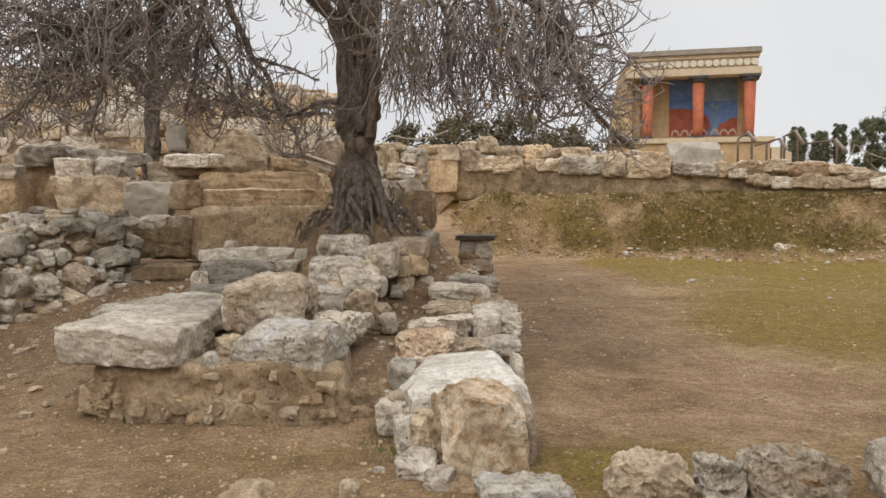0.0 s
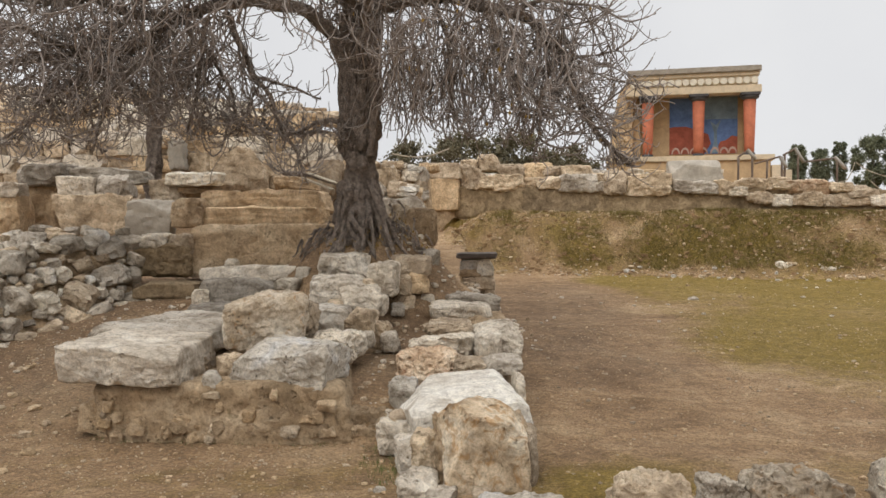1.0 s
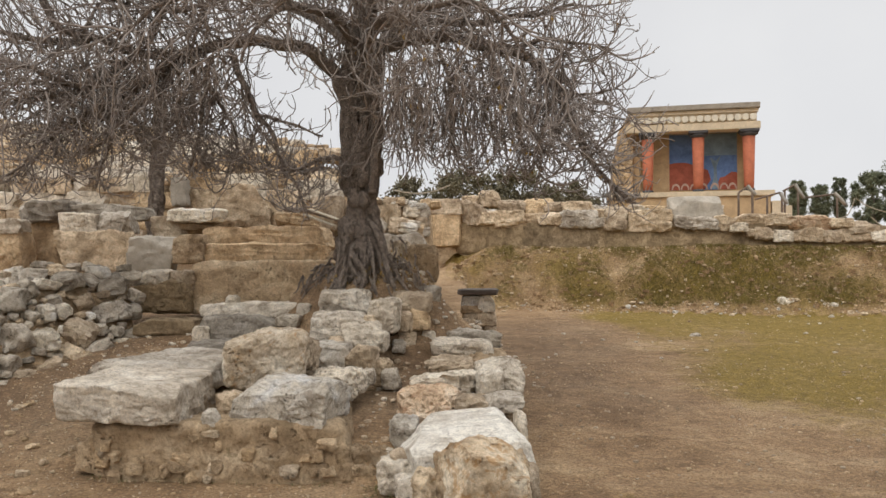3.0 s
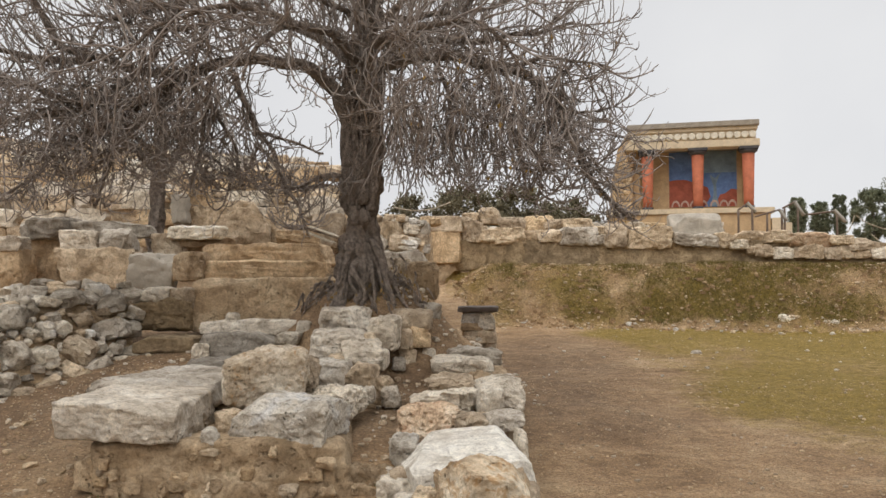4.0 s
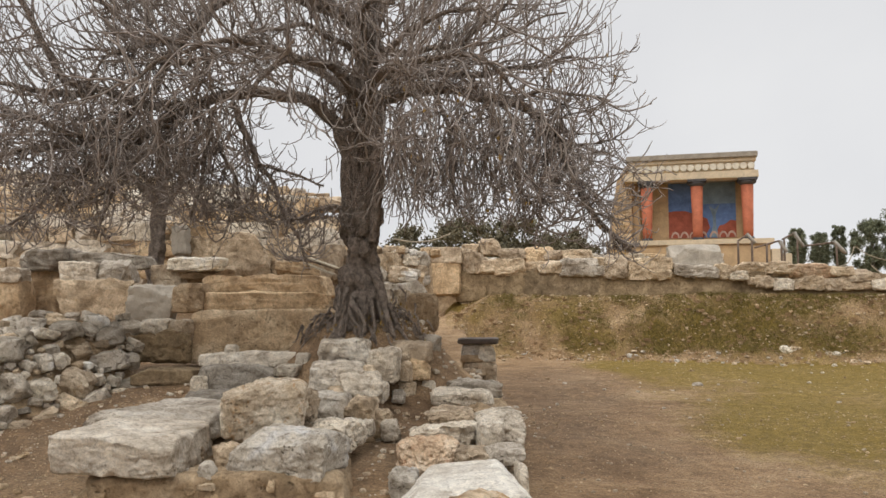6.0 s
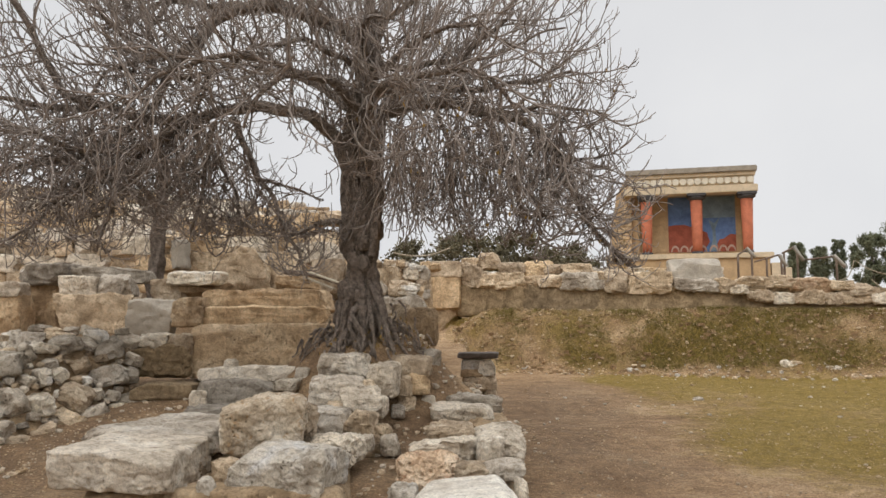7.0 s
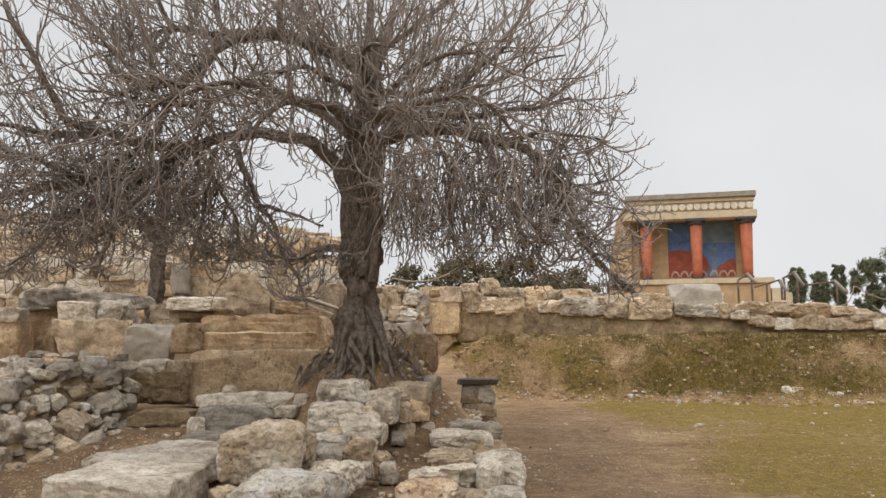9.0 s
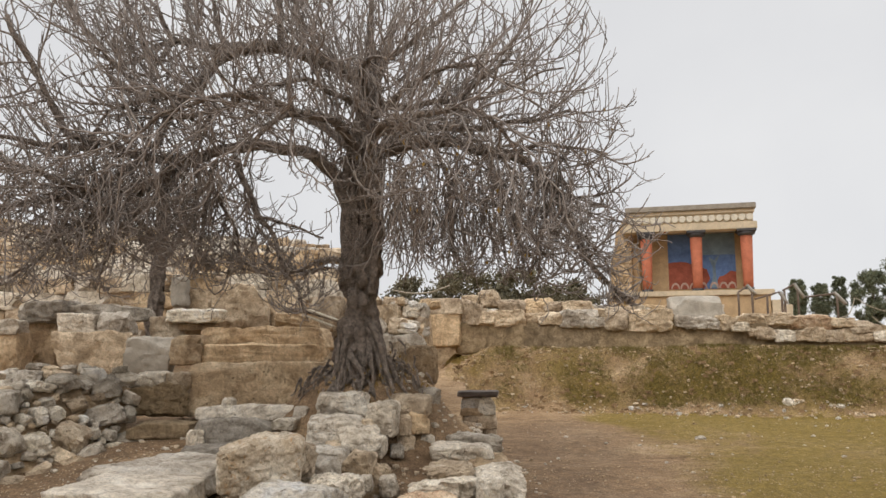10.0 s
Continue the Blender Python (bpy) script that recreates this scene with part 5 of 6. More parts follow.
def fig_tree():
    rng = random.Random(5)
    tree = tagged(new("fig_tree"), "old bare fig tree with gnarled trunk and drooping twigs", "tree")
    spine = [(-1.03, 10.02, 1.30), (-1.03, 10.02, 1.62), (-1.03, 10.0, 1.95), (-1.05, 10.0, 2.4), (-1.08, 10.0, 3.0), (-1.07, 10.0, 3.6), (-1.05, 10.0, 4.2), (-1.01, 10.0, 4.8), (-0.98, 10.0, 5.3), (-0.92, 10.0, 5.66)]
    mesh_object("trunk", *gnarled(spine, 0.225, 0.11, 4, 64, flare=0.5, step=0.04), BARK, tree, "gnarled dark fluted trunk")
    mesh_object("stem", *gnarled([(-1.15, 9.9, 2.55), (-1.19, 9.88, 3.0), (-1.2, 9.9, 3.5), (-1.3, 9.9, 3.95)], 0.08, 0.11, 3, 30, 3), BARK, tree)
    mesh_object("stem", *gnarled([(-0.92, 9.86, 2.5), (-0.86, 9.84, 3.1), (-0.84, 9.86, 3.7), (-0.8, 9.9, 4.4)], 0.08, 0.07, 3, 30, 8), BARK, tree)
    limbs = []

    def limb(points, r0, r1):
        line = bend(points, r0, r1, 0.1, 0.04, len(limbs) * 3.7)
        limbs.append(line)
        mesh_object("limb", *tubes([line], 10), BARK, tree)

    limb([(-1.10, 9.95, 3.80), (-1.45, 9.90, 4.07), (-1.76, 9.80, 4.26), (-2.23, 9.70, 4.34), (-2.70, 9.60, 4.24), (-3.14, 9.50, 4.09), (-3.66, 9.40, 4.14), (-4.17, 9.30, 4.24), (-4.47, 9.20, 4.34), (-4.66, 9.20, 4.67), (-4.87, 9.10, 5.09), (-5.17, 9.00, 5.75)], 0.09, 0.03)
    limb([(-1.01, 10.00, 5.23), (-1.33, 9.95, 5.43), (-1.66, 9.90, 5.50), (-2.08, 9.80, 5.63), (-2.49, 9.70, 5.61), (-2.80, 9.60, 5.46), (-3.00, 9.50, 5.14), (-3.15, 9.40, 4.89), (-3.31, 9.30, 4.60), (-3.47, 9.20, 4.17)], 0.11, 0.05)
    limb([(-2.49, 9.70, 5.61), (-3.02, 9.80, 5.69), (-3.50, 9.90, 5.80), (-3.88, 10.00, 5.70), (-4.41, 10.20, 5.54)], 0.06, 0.02)
    limb([(-2.08, 9.80, 5.63), (-2.13, 9.80, 6.07), (-2.20, 9.90, 6.74), (-2.25, 9.90, 7.38)], 0.05, 0.02)
    limb([(-0.99, 10.00, 5.39), (-0.97, 10.00, 6.01), (-1.00, 10.00, 6.79), (-1.04, 10.00, 7.52)], 0.055, 0.02)
    limb([(-1.66, 9.90, 5.50), (-1.85, 10.10, 6.13), (-2.14, 10.30, 6.87)], 0.035, 0.015)
    limb([(-2.80, 9.60, 5.46), (-2.94, 9.70, 6.03), (-3.21, 9.80, 6.77)], 0.035, 0.015)
    limb([(-3.50, 9.90, 5.80), (-3.78, 9.80, 6.23), (-4.21, 9.80, 6.77)], 0.03, 0.015)
    limb([(-3.31, 9.30, 4.60), (-3.74, 9.30, 4.99), (-4.17, 9.30, 5.42), (-4.58, 9.20, 6.02)], 0.04, 0.015)
    limb([(-4.17, 9.30, 4.24), (-4.61, 9.10, 4.15), (-4.97, 8.90, 4.20), (-5.37, 8.80, 4.34)], 0.05, 0.02)
    limb([(-3.14, 9.50, 4.09), (-3.47, 9.30, 3.80), (-3.85, 9.10, 3.67), (-4.22, 8.90, 3.64), (-4.58, 8.70, 3.79), (-4.91, 8.60, 3.93)], 0.07, 0.02)
    limb([(-3.14, 9.50, 4.06), (-3.52, 9.30, 3.49), (-3.78, 9.10, 3.09), (-3.87, 9.00, 2.72), (-3.96, 9.00, 2.48)], 0.05, 0.015)
    limb([(-3.31, 9.40, 3.89), (-3.94, 9.20, 3.41), (-4.37, 8.90, 3.09), (-4.61, 8.80, 2.73), (-4.82, 8.80, 2.54)], 0.05, 0.015)
    limb([(-3.65, 9.40, 4.03), (-4.13, 9.00, 3.60), (-4.55, 8.70, 3.41), (-4.92, 8.50, 3.24)], 0.045, 0.015)
    limb([(-2.62, 9.60, 4.19), (-2.40, 9.60, 3.69), (-2.19, 9.60, 3.36), (-2.05, 9.60, 3.03), (-1.87, 9.60, 2.69), (-1.62, 9.50, 2.20)], 0.05, 0.012)
    limb([(-2.24, 9.60, 3.41), (-1.83, 9.60, 3.27), (-1.42, 9.70, 3.18)], 0.022, 0.01)
    limb([(-2.83, 9.60, 4.08), (-2.85, 9.50, 3.57), (-2.92, 9.40, 3.14), (-2.99, 9.40, 2.80)], 0.04, 0.012)
    limb([(-3.04, 9.50, 4.06), (-2.72, 9.80, 3.48), (-2.59, 9.90, 3.07), (-2.51, 9.90, 2.72)], 0.035, 0.012)
    limb([(-1.28, 9.85, 2.91), (-1.59, 9.70, 2.85), (-1.89, 9.60, 2.69), (-2.09, 9.50, 2.76)], 0.035, 0.014)
    limb([(-0.88, 9.95, 4.32), (-0.19, 9.80, 4.42), (0.44, 9.70, 4.31), (0.82, 9.60, 4.21), (1.11, 9.50, 3.93), (1.34, 9.40, 3.69), (1.41, 9.30, 3.35), (1.59, 9.20, 2.94), (1.82, 9.10, 2.62), (2.06, 9.00, 2.35)], 0.1, 0.025)
    limb([(-0.89, 9.95, 4.58), (-0.05, 9.90, 4.63), (0.66, 9.80, 4.60), (1.18, 9.70, 4.66), (1.54, 9.70, 4.77)], 0.07, 0.02)
    limb([(-0.93, 10.00, 5.01), (-0.42, 10.00, 4.93), (0.09, 9.90, 5.03), (0.52, 9.80, 5.31), (0.85, 9.80, 5.57)], 0.06, 0.018)
    limb([(-0.90, 10.00, 5.46), (-0.35, 10.10, 5.89), (0.10, 10.20, 6.33), (0.48, 10.30, 6.78)], 0.05, 0.018)
    limb([(0.09, 9.90, 5.03), (0.66, 9.70, 5.01), (1.15, 9.60, 5.20), (1.50, 9.60, 5.31)], 0.03, 0.012)
    limb([(0.82, 9.60, 4.21), (1.24, 9.40, 4.22), (1.63, 9.30, 4.20), (1.94, 9.30, 4.15)], 0.035, 0.012)
    limb([(1.11, 9.50, 3.93), (1.45, 9.30, 3.63), (1.70, 9.20, 3.58)], 0.025, 0.012)
    limb([(0.44, 9.70, 4.31), (0.63, 9.50, 3.77), (0.82, 9.40, 3.27), (0.94, 9.30, 2.78)], 0.04, 0.012)
    limb([(-0.19, 9.80, 4.42), (0.02, 9.60, 3.87), (0.09, 9.50, 3.29), (0.15, 9.50, 2.81)], 0.035, 0.012)
    limb([(1.34, 9.40, 3.69), (1.13, 9.20, 3.24), (1.08, 9.10, 2.83), (1.01, 9.10, 2.44)], 0.03, 0.012)
    limb([(-0.98, 9.85, 4.14), (-0.85, 9.20, 4.32), (-0.60, 8.50, 4.28), (-0.33, 7.90, 3.94), (-0.15, 7.60, 3.52)], 0.08, 0.018)
    limb([(-1.05, 9.85, 4.29), (-1.32, 9.20, 4.49), (-1.61, 8.60, 4.41), (-1.87, 8.10, 4.06), (-2.04, 7.90, 3.65)], 0.08, 0.018)
    limb([(-0.60, 8.50, 4.28), (0.02, 8.30, 4.37), (0.49, 8.10, 4.15), (0.83, 8.00, 3.73)], 0.045, 0.016)
    limb([(-1.61, 8.60, 4.41), (-2.26, 8.40, 4.53), (-2.89, 8.30, 4.37), (-3.38, 8.20, 3.97)], 0.045, 0.016)
    limb([(-0.96, 9.90, 4.90), (-1.01, 9.30, 5.05), (-0.88, 8.70, 5.03), (-0.53, 8.30, 4.94)], 0.06, 0.016)
    limb([(-0.96, 9.90, 4.82), (-1.47, 9.20, 4.95), (-1.90, 8.70, 4.77), (-2.38, 8.40, 4.41)], 0.05, 0.016)
    limb([(-0.92, 9.90, 4.75), (-0.25, 9.20, 5.02), (0.28, 8.80, 5.00), (0.70, 8.50, 4.69)], 0.05, 0.016)
    limb([(-1.00, 10.10, 4.28), (-0.69, 10.90, 4.81), (-0.23, 11.60, 5.37), (0.55, 12.10, 5.62)], 0.08, 0.018)
    limb([(-1.08, 10.10, 4.36), (-1.81, 10.90, 4.98), (-2.67, 11.50, 5.42), (-3.54, 11.90, 5.56)], 0.08, 0.018)
    limb([(-0.98, 10.10, 5.12), (-0.78, 10.80, 6.02), (-0.57, 11.30, 6.84)], 0.06, 0.016)
    limb([(-1.02, 10.10, 5.12), (-1.65, 10.80, 6.02), (-2.25, 11.30, 6.84)], 0.06, 0.016)
    limb([(-0.23, 11.60, 5.37), (0.62, 11.90, 4.93), (1.23, 12.00, 4.33)], 0.04, 0.014)
    limb([(-2.80, 9.60, 5.46), (-2.95, 9.3, 4.9), (-2.75, 9.1, 4.5), (-2.9, 9.0, 4.0)], 0.045, 0.014)
    limb([(-3.15, 9.40, 4.89), (-3.6, 9.2, 4.8), (-3.9, 9.0, 4.5), (-4.0, 8.8, 4.1)], 0.04, 0.014)
    limb([(-3.31, 9.30, 4.60), (-2.7, 9.0, 4.55), (-2.3, 8.8, 4.7), (-1.9, 8.6, 4.65)], 0.04, 0.014)
    limb([(-3.50, 9.90, 5.80), (-3.7, 9.6, 5.3), (-3.6, 9.4, 5.0), (-3.8, 9.3, 4.6)], 0.04, 0.014)
    two = add_crown(tree, rng, limbs, 0.113, Vector((-1, 10, 3.9)), crown_reach)
    # aerial roots: some cling to the trunk, most hang in a curtain beside it
    strands = []
    for k in range(110):
        a, z1 = rng.uniform(math.pi * 0.9, math.pi * 2.1), rng.uniform(2.9, 4.4)
        line, z, turn = [], z1, rng.uniform(-0.5, 0.5)
        while z > 2.45 + rng.uniform(0, 0.3):
            r = 0.225 + 0.035 * noise.noise(Vector((a * 2, z * 2, k)))
            line.append((-1.07 + r * math.cos(a), 10 + r * math.sin(a), z, rng.uniform(0.007, 0.02)))
            a += turn * 0.05 + rng.gauss(0, 0.09)
            z -= 0.09
        if len(line) > 3:
            strands.append(line)
    tagged(mesh_object("root_cling", *tubes(strands, 6), BARK, tree, "dark roots clinging to the trunk"), kind="stuff")
    strands = []
    for k in range(290):
        x = -0.72 + 2.15 * rng.random() ** 1.15
        y = 9.75 - 0.2 * x + rng.gauss(0, 0.5)
        top = rng.uniform(3.3, 4.25)
        strands.append(shoot(rng, (x, y, top), (rng.gauss(0, 0.12), rng.gauss(0, 0.12), -1), top - skirt(x) - rng.uniform(-0.1, 0.55), rng.uniform(0.006, 0.013), 0.005, 14, 0.06, 0.0, 0.18))
    for k in range(170):
        x = rng.uniform(-5.2, -2.4)
        y, top = 9.4 + rng.gauss(0, 0.5), rng.uniform(3.3, 4.2)
        strands.append(shoot(rng, (x, y, top), (rng.gauss(0, 0.3), rng.gauss(0, 0.2), -1), top - skirt(x) - rng.uniform(0.0, 0.6), rng.uniform(0.006, 0.012), 0.004, 12, 0.06, 0.02, 0.2))
    tagged(mesh_object("strand_curtain", *tubes(strands, 4), TWIG, tree, "curtain of thin hanging dark shoots"), kind="stuff")
    verts, faces = stone_shape(1.15, 0.9, 0.5, 77, n=40, power=2.2, rough=0.12, cuts=3)
    mass = mesh_object("root_mass", verts, faces, BARK, tree, "knotted dark root mass")
    mass.location = (-0.95, 10.12, 1.18)
    for k in range(26):                              # buttress roots spreading over the mound
        a = math.pi * (0.92 + k / 22.5) + rng.uniform(-0.12, 0.12)
        c, s = math.cos(a), math.sin(a)
        e = rng.uniform(0.45, 0.72) + 0.22 * max(0, c)
        far = (-1.02 + c * e, 10.05 + s * e * 0.8)
        up = rng.uniform(1.6, 2.15)
        root = bend([(-1.03 + c * 0.17, 10.03 + s * 0.17, up), (-1.03 + c * 0.33 + rng.uniform(-.06, .06), 10.03 + s * 0.33, up - 0.3), (-1.03 + c * e * 0.75 + rng.uniform(-.1, .1), 10.05 + s * e * 0.62, land(*far) + 0.16), (*far, land(*far) - 0.03)], rng.uniform(0.025, 0.065), 0.014, 0.05, 0.06, k)
        mesh_object("root", *tubes([root], 9), BARK, tree)
    shoots = []
    for k in range(70):                              # tangle of thin roots and suckers round the foot
        a, e = rng.uniform(math.pi * 0.95, math.pi * 2.05), rng.uniform(0.2, 0.8)
        x, y = -1.0 + math.cos(a) * e, 10.05 + math.sin(a) * e * 0.75
        shoots.append(shoot(rng, (x, y, land(x, y) + rng.uniform(0.1, 0.62 - e * 0.5)), (math.cos(a), math.sin(a), -1.0), rng.uniform(0.12, 0.28), 0.016, 0.008, 7, 0.25, 0.0, 0.28))
    tagged(mesh_object("root_tangle", *tubes(shoots, 4), BARK, tree, "tangle of thin dark roots"), kind="stuff")
    for k in range(16):                              # knots and burls
        a, z = rng.uniform(math.pi, 2 * math.pi), rng.uniform(1.8, 3.4)
        s = rng.uniform(0.1, 0.2)
        verts, faces = stone_shape(s, s, s * 1.5, 900 + k, n=8, power=2.3, rough=0.09, cuts=0)
        ob = mesh_object("knot", verts, faces, BARK, tree)
        ob.location = (-1.06 + 0.21 * math.cos(a), 10.0 + 0.21 * math.sin(a), z)
    # withered leaves: a few on the twigs, more fallen among the roots
    verts, faces = [], []
    spots = []
    for _ in range(260):
        p = Vector(two[rng.randrange(len(two))][-1][:3])
        if p.z < 4.6 and p.x > -1:
            spots.append((p, 1.0))
    for _ in range(170):
        a, e = rng.uniform(math.pi * 1.2, math.pi * 2.05), rng.uniform(0.35, 0.8)
        x, y = -0.98 + math.cos(a) * e, 10.02 + math.sin(a) * e * 0.75
        spots.append((Vector((x, y, land(x, y) + rng.uniform(0.05, 0.45 * (1.1 - e)))), 0.55))
    for p, k in spots:
        w, h = rng.uniform(0.012, 0.026) * k, rng.uniform(0.04, 0.085) * k
        a = rng.uniform(0, 6.28)
        t = Vector((math.cos(a), math.sin(a), 0)) * w
        b = Vector((-t.y, t.x, 0)) * 0.5
        o = len(verts)
        verts += [p, p + t - Vector((0, 0, h * 0.4)) + b, p - Vector((0, 0, h)), p - t - Vector((0, 0, h * 0.5)) + b]
        faces += [(o, o + 1, o + 2), (o, o + 2, o + 3)]
    tagged(mesh_object("leaves", verts, faces, LEAF, tree, "few yellow withered leaves"), kind="stuff")


def small_fig_tree():
    rng = random.Random(9)
    tree = tagged(new("small_fig_tree"), "smaller bare tree with dark trunk behind the ruins", "tree")
    mesh_object("trunk", *gnarled([(-5.62, 15.5, 1.6), (-5.6, 15.5, 2.9), (-5.55, 15.5, 3.8), (-5.45, 15.4, 4.6)], 0.19, 0.1, 4, 24, 5), BARK, tree, "dark trunk")
    limbs = []
    for k, (pts, r0, r1) in enumerate([
            ([(-5.5, 15.5, 3.6), (-6.2, 15.3, 4.3), (-7.2, 15.1, 4.7), (-8.2, 14.9, 4.8)], 0.07, 0.02),
            ([(-5.5, 15.5, 3.7), (-4.9, 15.2, 4.3), (-4.3, 14.9, 4.7), (-3.9, 14.7, 4.6)], 0.07, 0.02),
            ([(-5.4, 15.4, 4.5), (-5.6, 15.1, 5.3), (-6.2, 14.8, 6.0)], 0.07, 0.02),
            ([(-5.5, 15.5, 3.8), (-5.8, 14.8, 4.3), (-6.3, 14.1, 4.6), (-7.0, 13.5, 4.5)], 0.07, 0.02)]):
        line = bend(pts, r0, r1, 0.1, 0.04, 40 + k)
        limbs.append(line)
        mesh_object("limb", *tubes([line], 8), BARK, tree)
    add_crown(tree, rng, limbs, 0.17, Vector((-5.5, 15.5, 4.0)), None, 0.9, 0.7)


fig_tree()
small_fig_tree()


tagged(mesh_object("dead_branch", *tubes([bend([(-2.62, 13.2, 2.52), (-2.2, 13.1, 2.47), (-1.75, 12.8, 2.33)], 0.045, 0.03, 0.06, 0.03, 2)], 9), BARK), "dark dead branch lying across the ruins", "branch")

for plank_a, plank_b in (((-2.20, 13.0, 2.51), (-1.68, 12.6, 2.32)), ((-2.28, 13.0, 2.43), (-1.74, 12.6, 2.22))):
    plank = box_bm(0, (Vector(plank_b) - Vector(plank_a)).length, -0.05, 0.05, -0.012, 0.012, 0.004)
    bmesh.ops.transform(plank, matrix=Matrix.Translation(plank_a) @ (Vector(plank_b) - Vector(plank_a)).to_track_quat('X', 'Z').to_matrix().to_4x4(), verts=plank.verts)
    tagged(part("plank", plank, ROPE), "pale weathered plank leaning across the ruins", "plank", group="planks in the ruins")

# ---- evergreen trees in the distance ----
def evergreen(name, label, x, y, z, height, wide, shape, material, seed, count, leaf):
    rng = random.Random(seed)
    tree = tagged(new(name), label, "tree", group="distant trees")
    base = land(x, y)
    mesh_object("trunk", *tubes([bend([(x, y, base - 0.1), (x + 0.1, y, base + (z - base) * 0.6), (x, y, z + height * 0.7)], 0.16 * wide, 0.04, 0.5, 0.05, seed)], 8), BARK, tree)
    clumps = []
    for _ in range(60 if shape != "cypress" else 90):
        f = rng.uniform(-0.12, 1.0)
        a = rng.uniform(0, 6.28)
        if shape == "cypress":
            r = wide * 0.5 * (0.35 + 0.65 * math.sin(math.pi * min(1, 0.15 + 0.85 * (1 - f)))) * rng.uniform(0.3, 0.8)
            clumps.append((Vector((r * math.cos(a), r * math.sin(a), height * f)), wide * 0.16 * (1.2 - f * 0.7)))
        else:
            r = wide * 0.5 * math.sqrt(rng.random()) * math.sqrt(max(0.05, 1 - (2 * f - 0.9) ** 2 * 0.8))
            clumps.append((Vector((r * math.cos(a), r * math.sin(a), height * f)), wide * rng.uniform(0.07, 0.16)))
    verts, faces = [], []
    for _ in range(count):
        c, s = clumps[rng.randrange(len(clumps))]
        g = Vector((rng.gauss(0, 1), rng.gauss(0, 1), rng.gauss(0, 1)))
        g.normalize()
        p = Vector((x, y, z)) + c + g * s * min(1.3, abs(rng.gauss(0, 0.65)))
        d = (g * 0.8 + Vector((rng.gauss(0, .5), rng.gauss(0, .5), rng.gauss(0.4, .5)))).normalized() * leaf
        w = d.cross(Vector((rng.gauss(0, 1), rng.gauss(0, 1), rng.gauss(0, 1)))).normalized() * leaf * 0.3
        o = len(verts)
        verts += [p - w * 0.5, p + d * 0.5 + w, p + d, p + d * 0.4 - w]
        faces.append((o, o + 1, o + 2, o + 3))
    tagged(mesh_object("foliage", verts, faces, material, tree), kind="stuff")
    return tree


evergreen("cypress", "dark green cypress behind the terrace rail", 35.1, 80, 6.0, 3.8, 2.2, "cypress", PINE, 1, 16000, 0.17)
evergreen("cypress", "small dark cypress behind the terrace rail", 37.4, 80, 6.0, 3.3, 2.4, "cypress", PINE, 2, 16000, 0.17)
evergreen("cypress", "slim dark cypress behind the terrace rail", 39.4, 80, 6.0, 4.2, 1.6, "cypress", PINE, 3, 13000, 0.17)
evergreen("pine", "broad dark green pine", 41.6, 78, 5.6, 4.8, 3.6, "pine", PINE, 4, 26000, 0.2)
evergreen("pine", "tall dark green pine", 44.2, 76, 5.2, 7.2, 4.6, "pine", PINE, 5, 34000, 0.2)
evergreen("olive_tree", "dull green tree behind the terrace", 1.1, 42, 4.0, 2.2, 4.4, "pine", OLIVE, 6, 9000, 0.2)
evergreen("olive_tree", "dull green tree behind the terrace", 3.9, 43, 3.8, 2.6, 4.6, "pine", OLIVE, 7, 9000, 0.2)
evergreen("olive_tree", "dull green tree behind the terrace", 6.6, 45, 3.8, 2.3, 3.8, "pine", OLIVE, 9, 7000, 0.2)
evergreen("olive_tree", "dull green tree behind the terrace", -2.0, 46, 4.6, 1.8, 3.0, "pine", OLIVE, 8, 2500, 0.2)


# ---- rails and ropes on the terrace ----
def bar(name, a, b, r, material, parent, sides=8):
    return mesh_object(name, *tubes([bend([a, b], r, r, 0.4, 0.0)], sides), material, parent)


def hand_rail(label, posts, rails, braces=()):
    ob = tagged(new("hand_rail"), label, "railing", group="terrace railings")
    for x, y, z0, z1 in posts:
        bar("post", (x, y, z0), (x, y, z1), 0.035, WOODRAIL, ob)
    for a, b in rails:
        bar("rail", a, b, 0.03, WOODRAIL, ob)
    for a, b in braces:
        bar("brace", a, b, 0.06, RUSTRAIL, ob)
    return ob


hand_rail("weathered brown handrail beside terrace steps", [(9.33, 25.50, 2.20, 3.89), (9.77, 25.50, 2.20, 4.03), (10.24, 25.50, 2.20, 3.78)], [((9.33, 25.50, 3.89), (9.67, 25.50, 4.12)), ((9.85, 25.50, 3.67), (10.65, 25.50, 3.90))], [((9.61, 25.50, 4.12), (9.87, 25.50, 3.82))])
hand_rail("weathered brown handrail with a metal brace", [(10.71, 25.50, 2.20, 3.89), (10.80, 25.50, 2.20, 3.94), (11.22, 25.50, 2.20, 4.06), (12.46, 25.50, 2.20, 3.82)], [((10.74, 25.50, 3.94), (11.15, 25.50, 4.15)), ((11.44, 25.50, 3.73), (12.44, 25.50, 3.85))], [((11.11, 25.50, 4.17), (11.41, 25.50, 3.71)), ((12.37, 25.50, 3.89), (12.74, 25.50, 3.50)), ((10.65, 25.50, 3.89), (10.87, 25.50, 3.53))])


def rope(points, label):
    ob = mesh_object("rope", *tubes([bend(points, 0.014, 0.014, 0.08, 0.0)], 6), ROPE)
    return tagged(ob, label, "rope", group="barrier ropes")


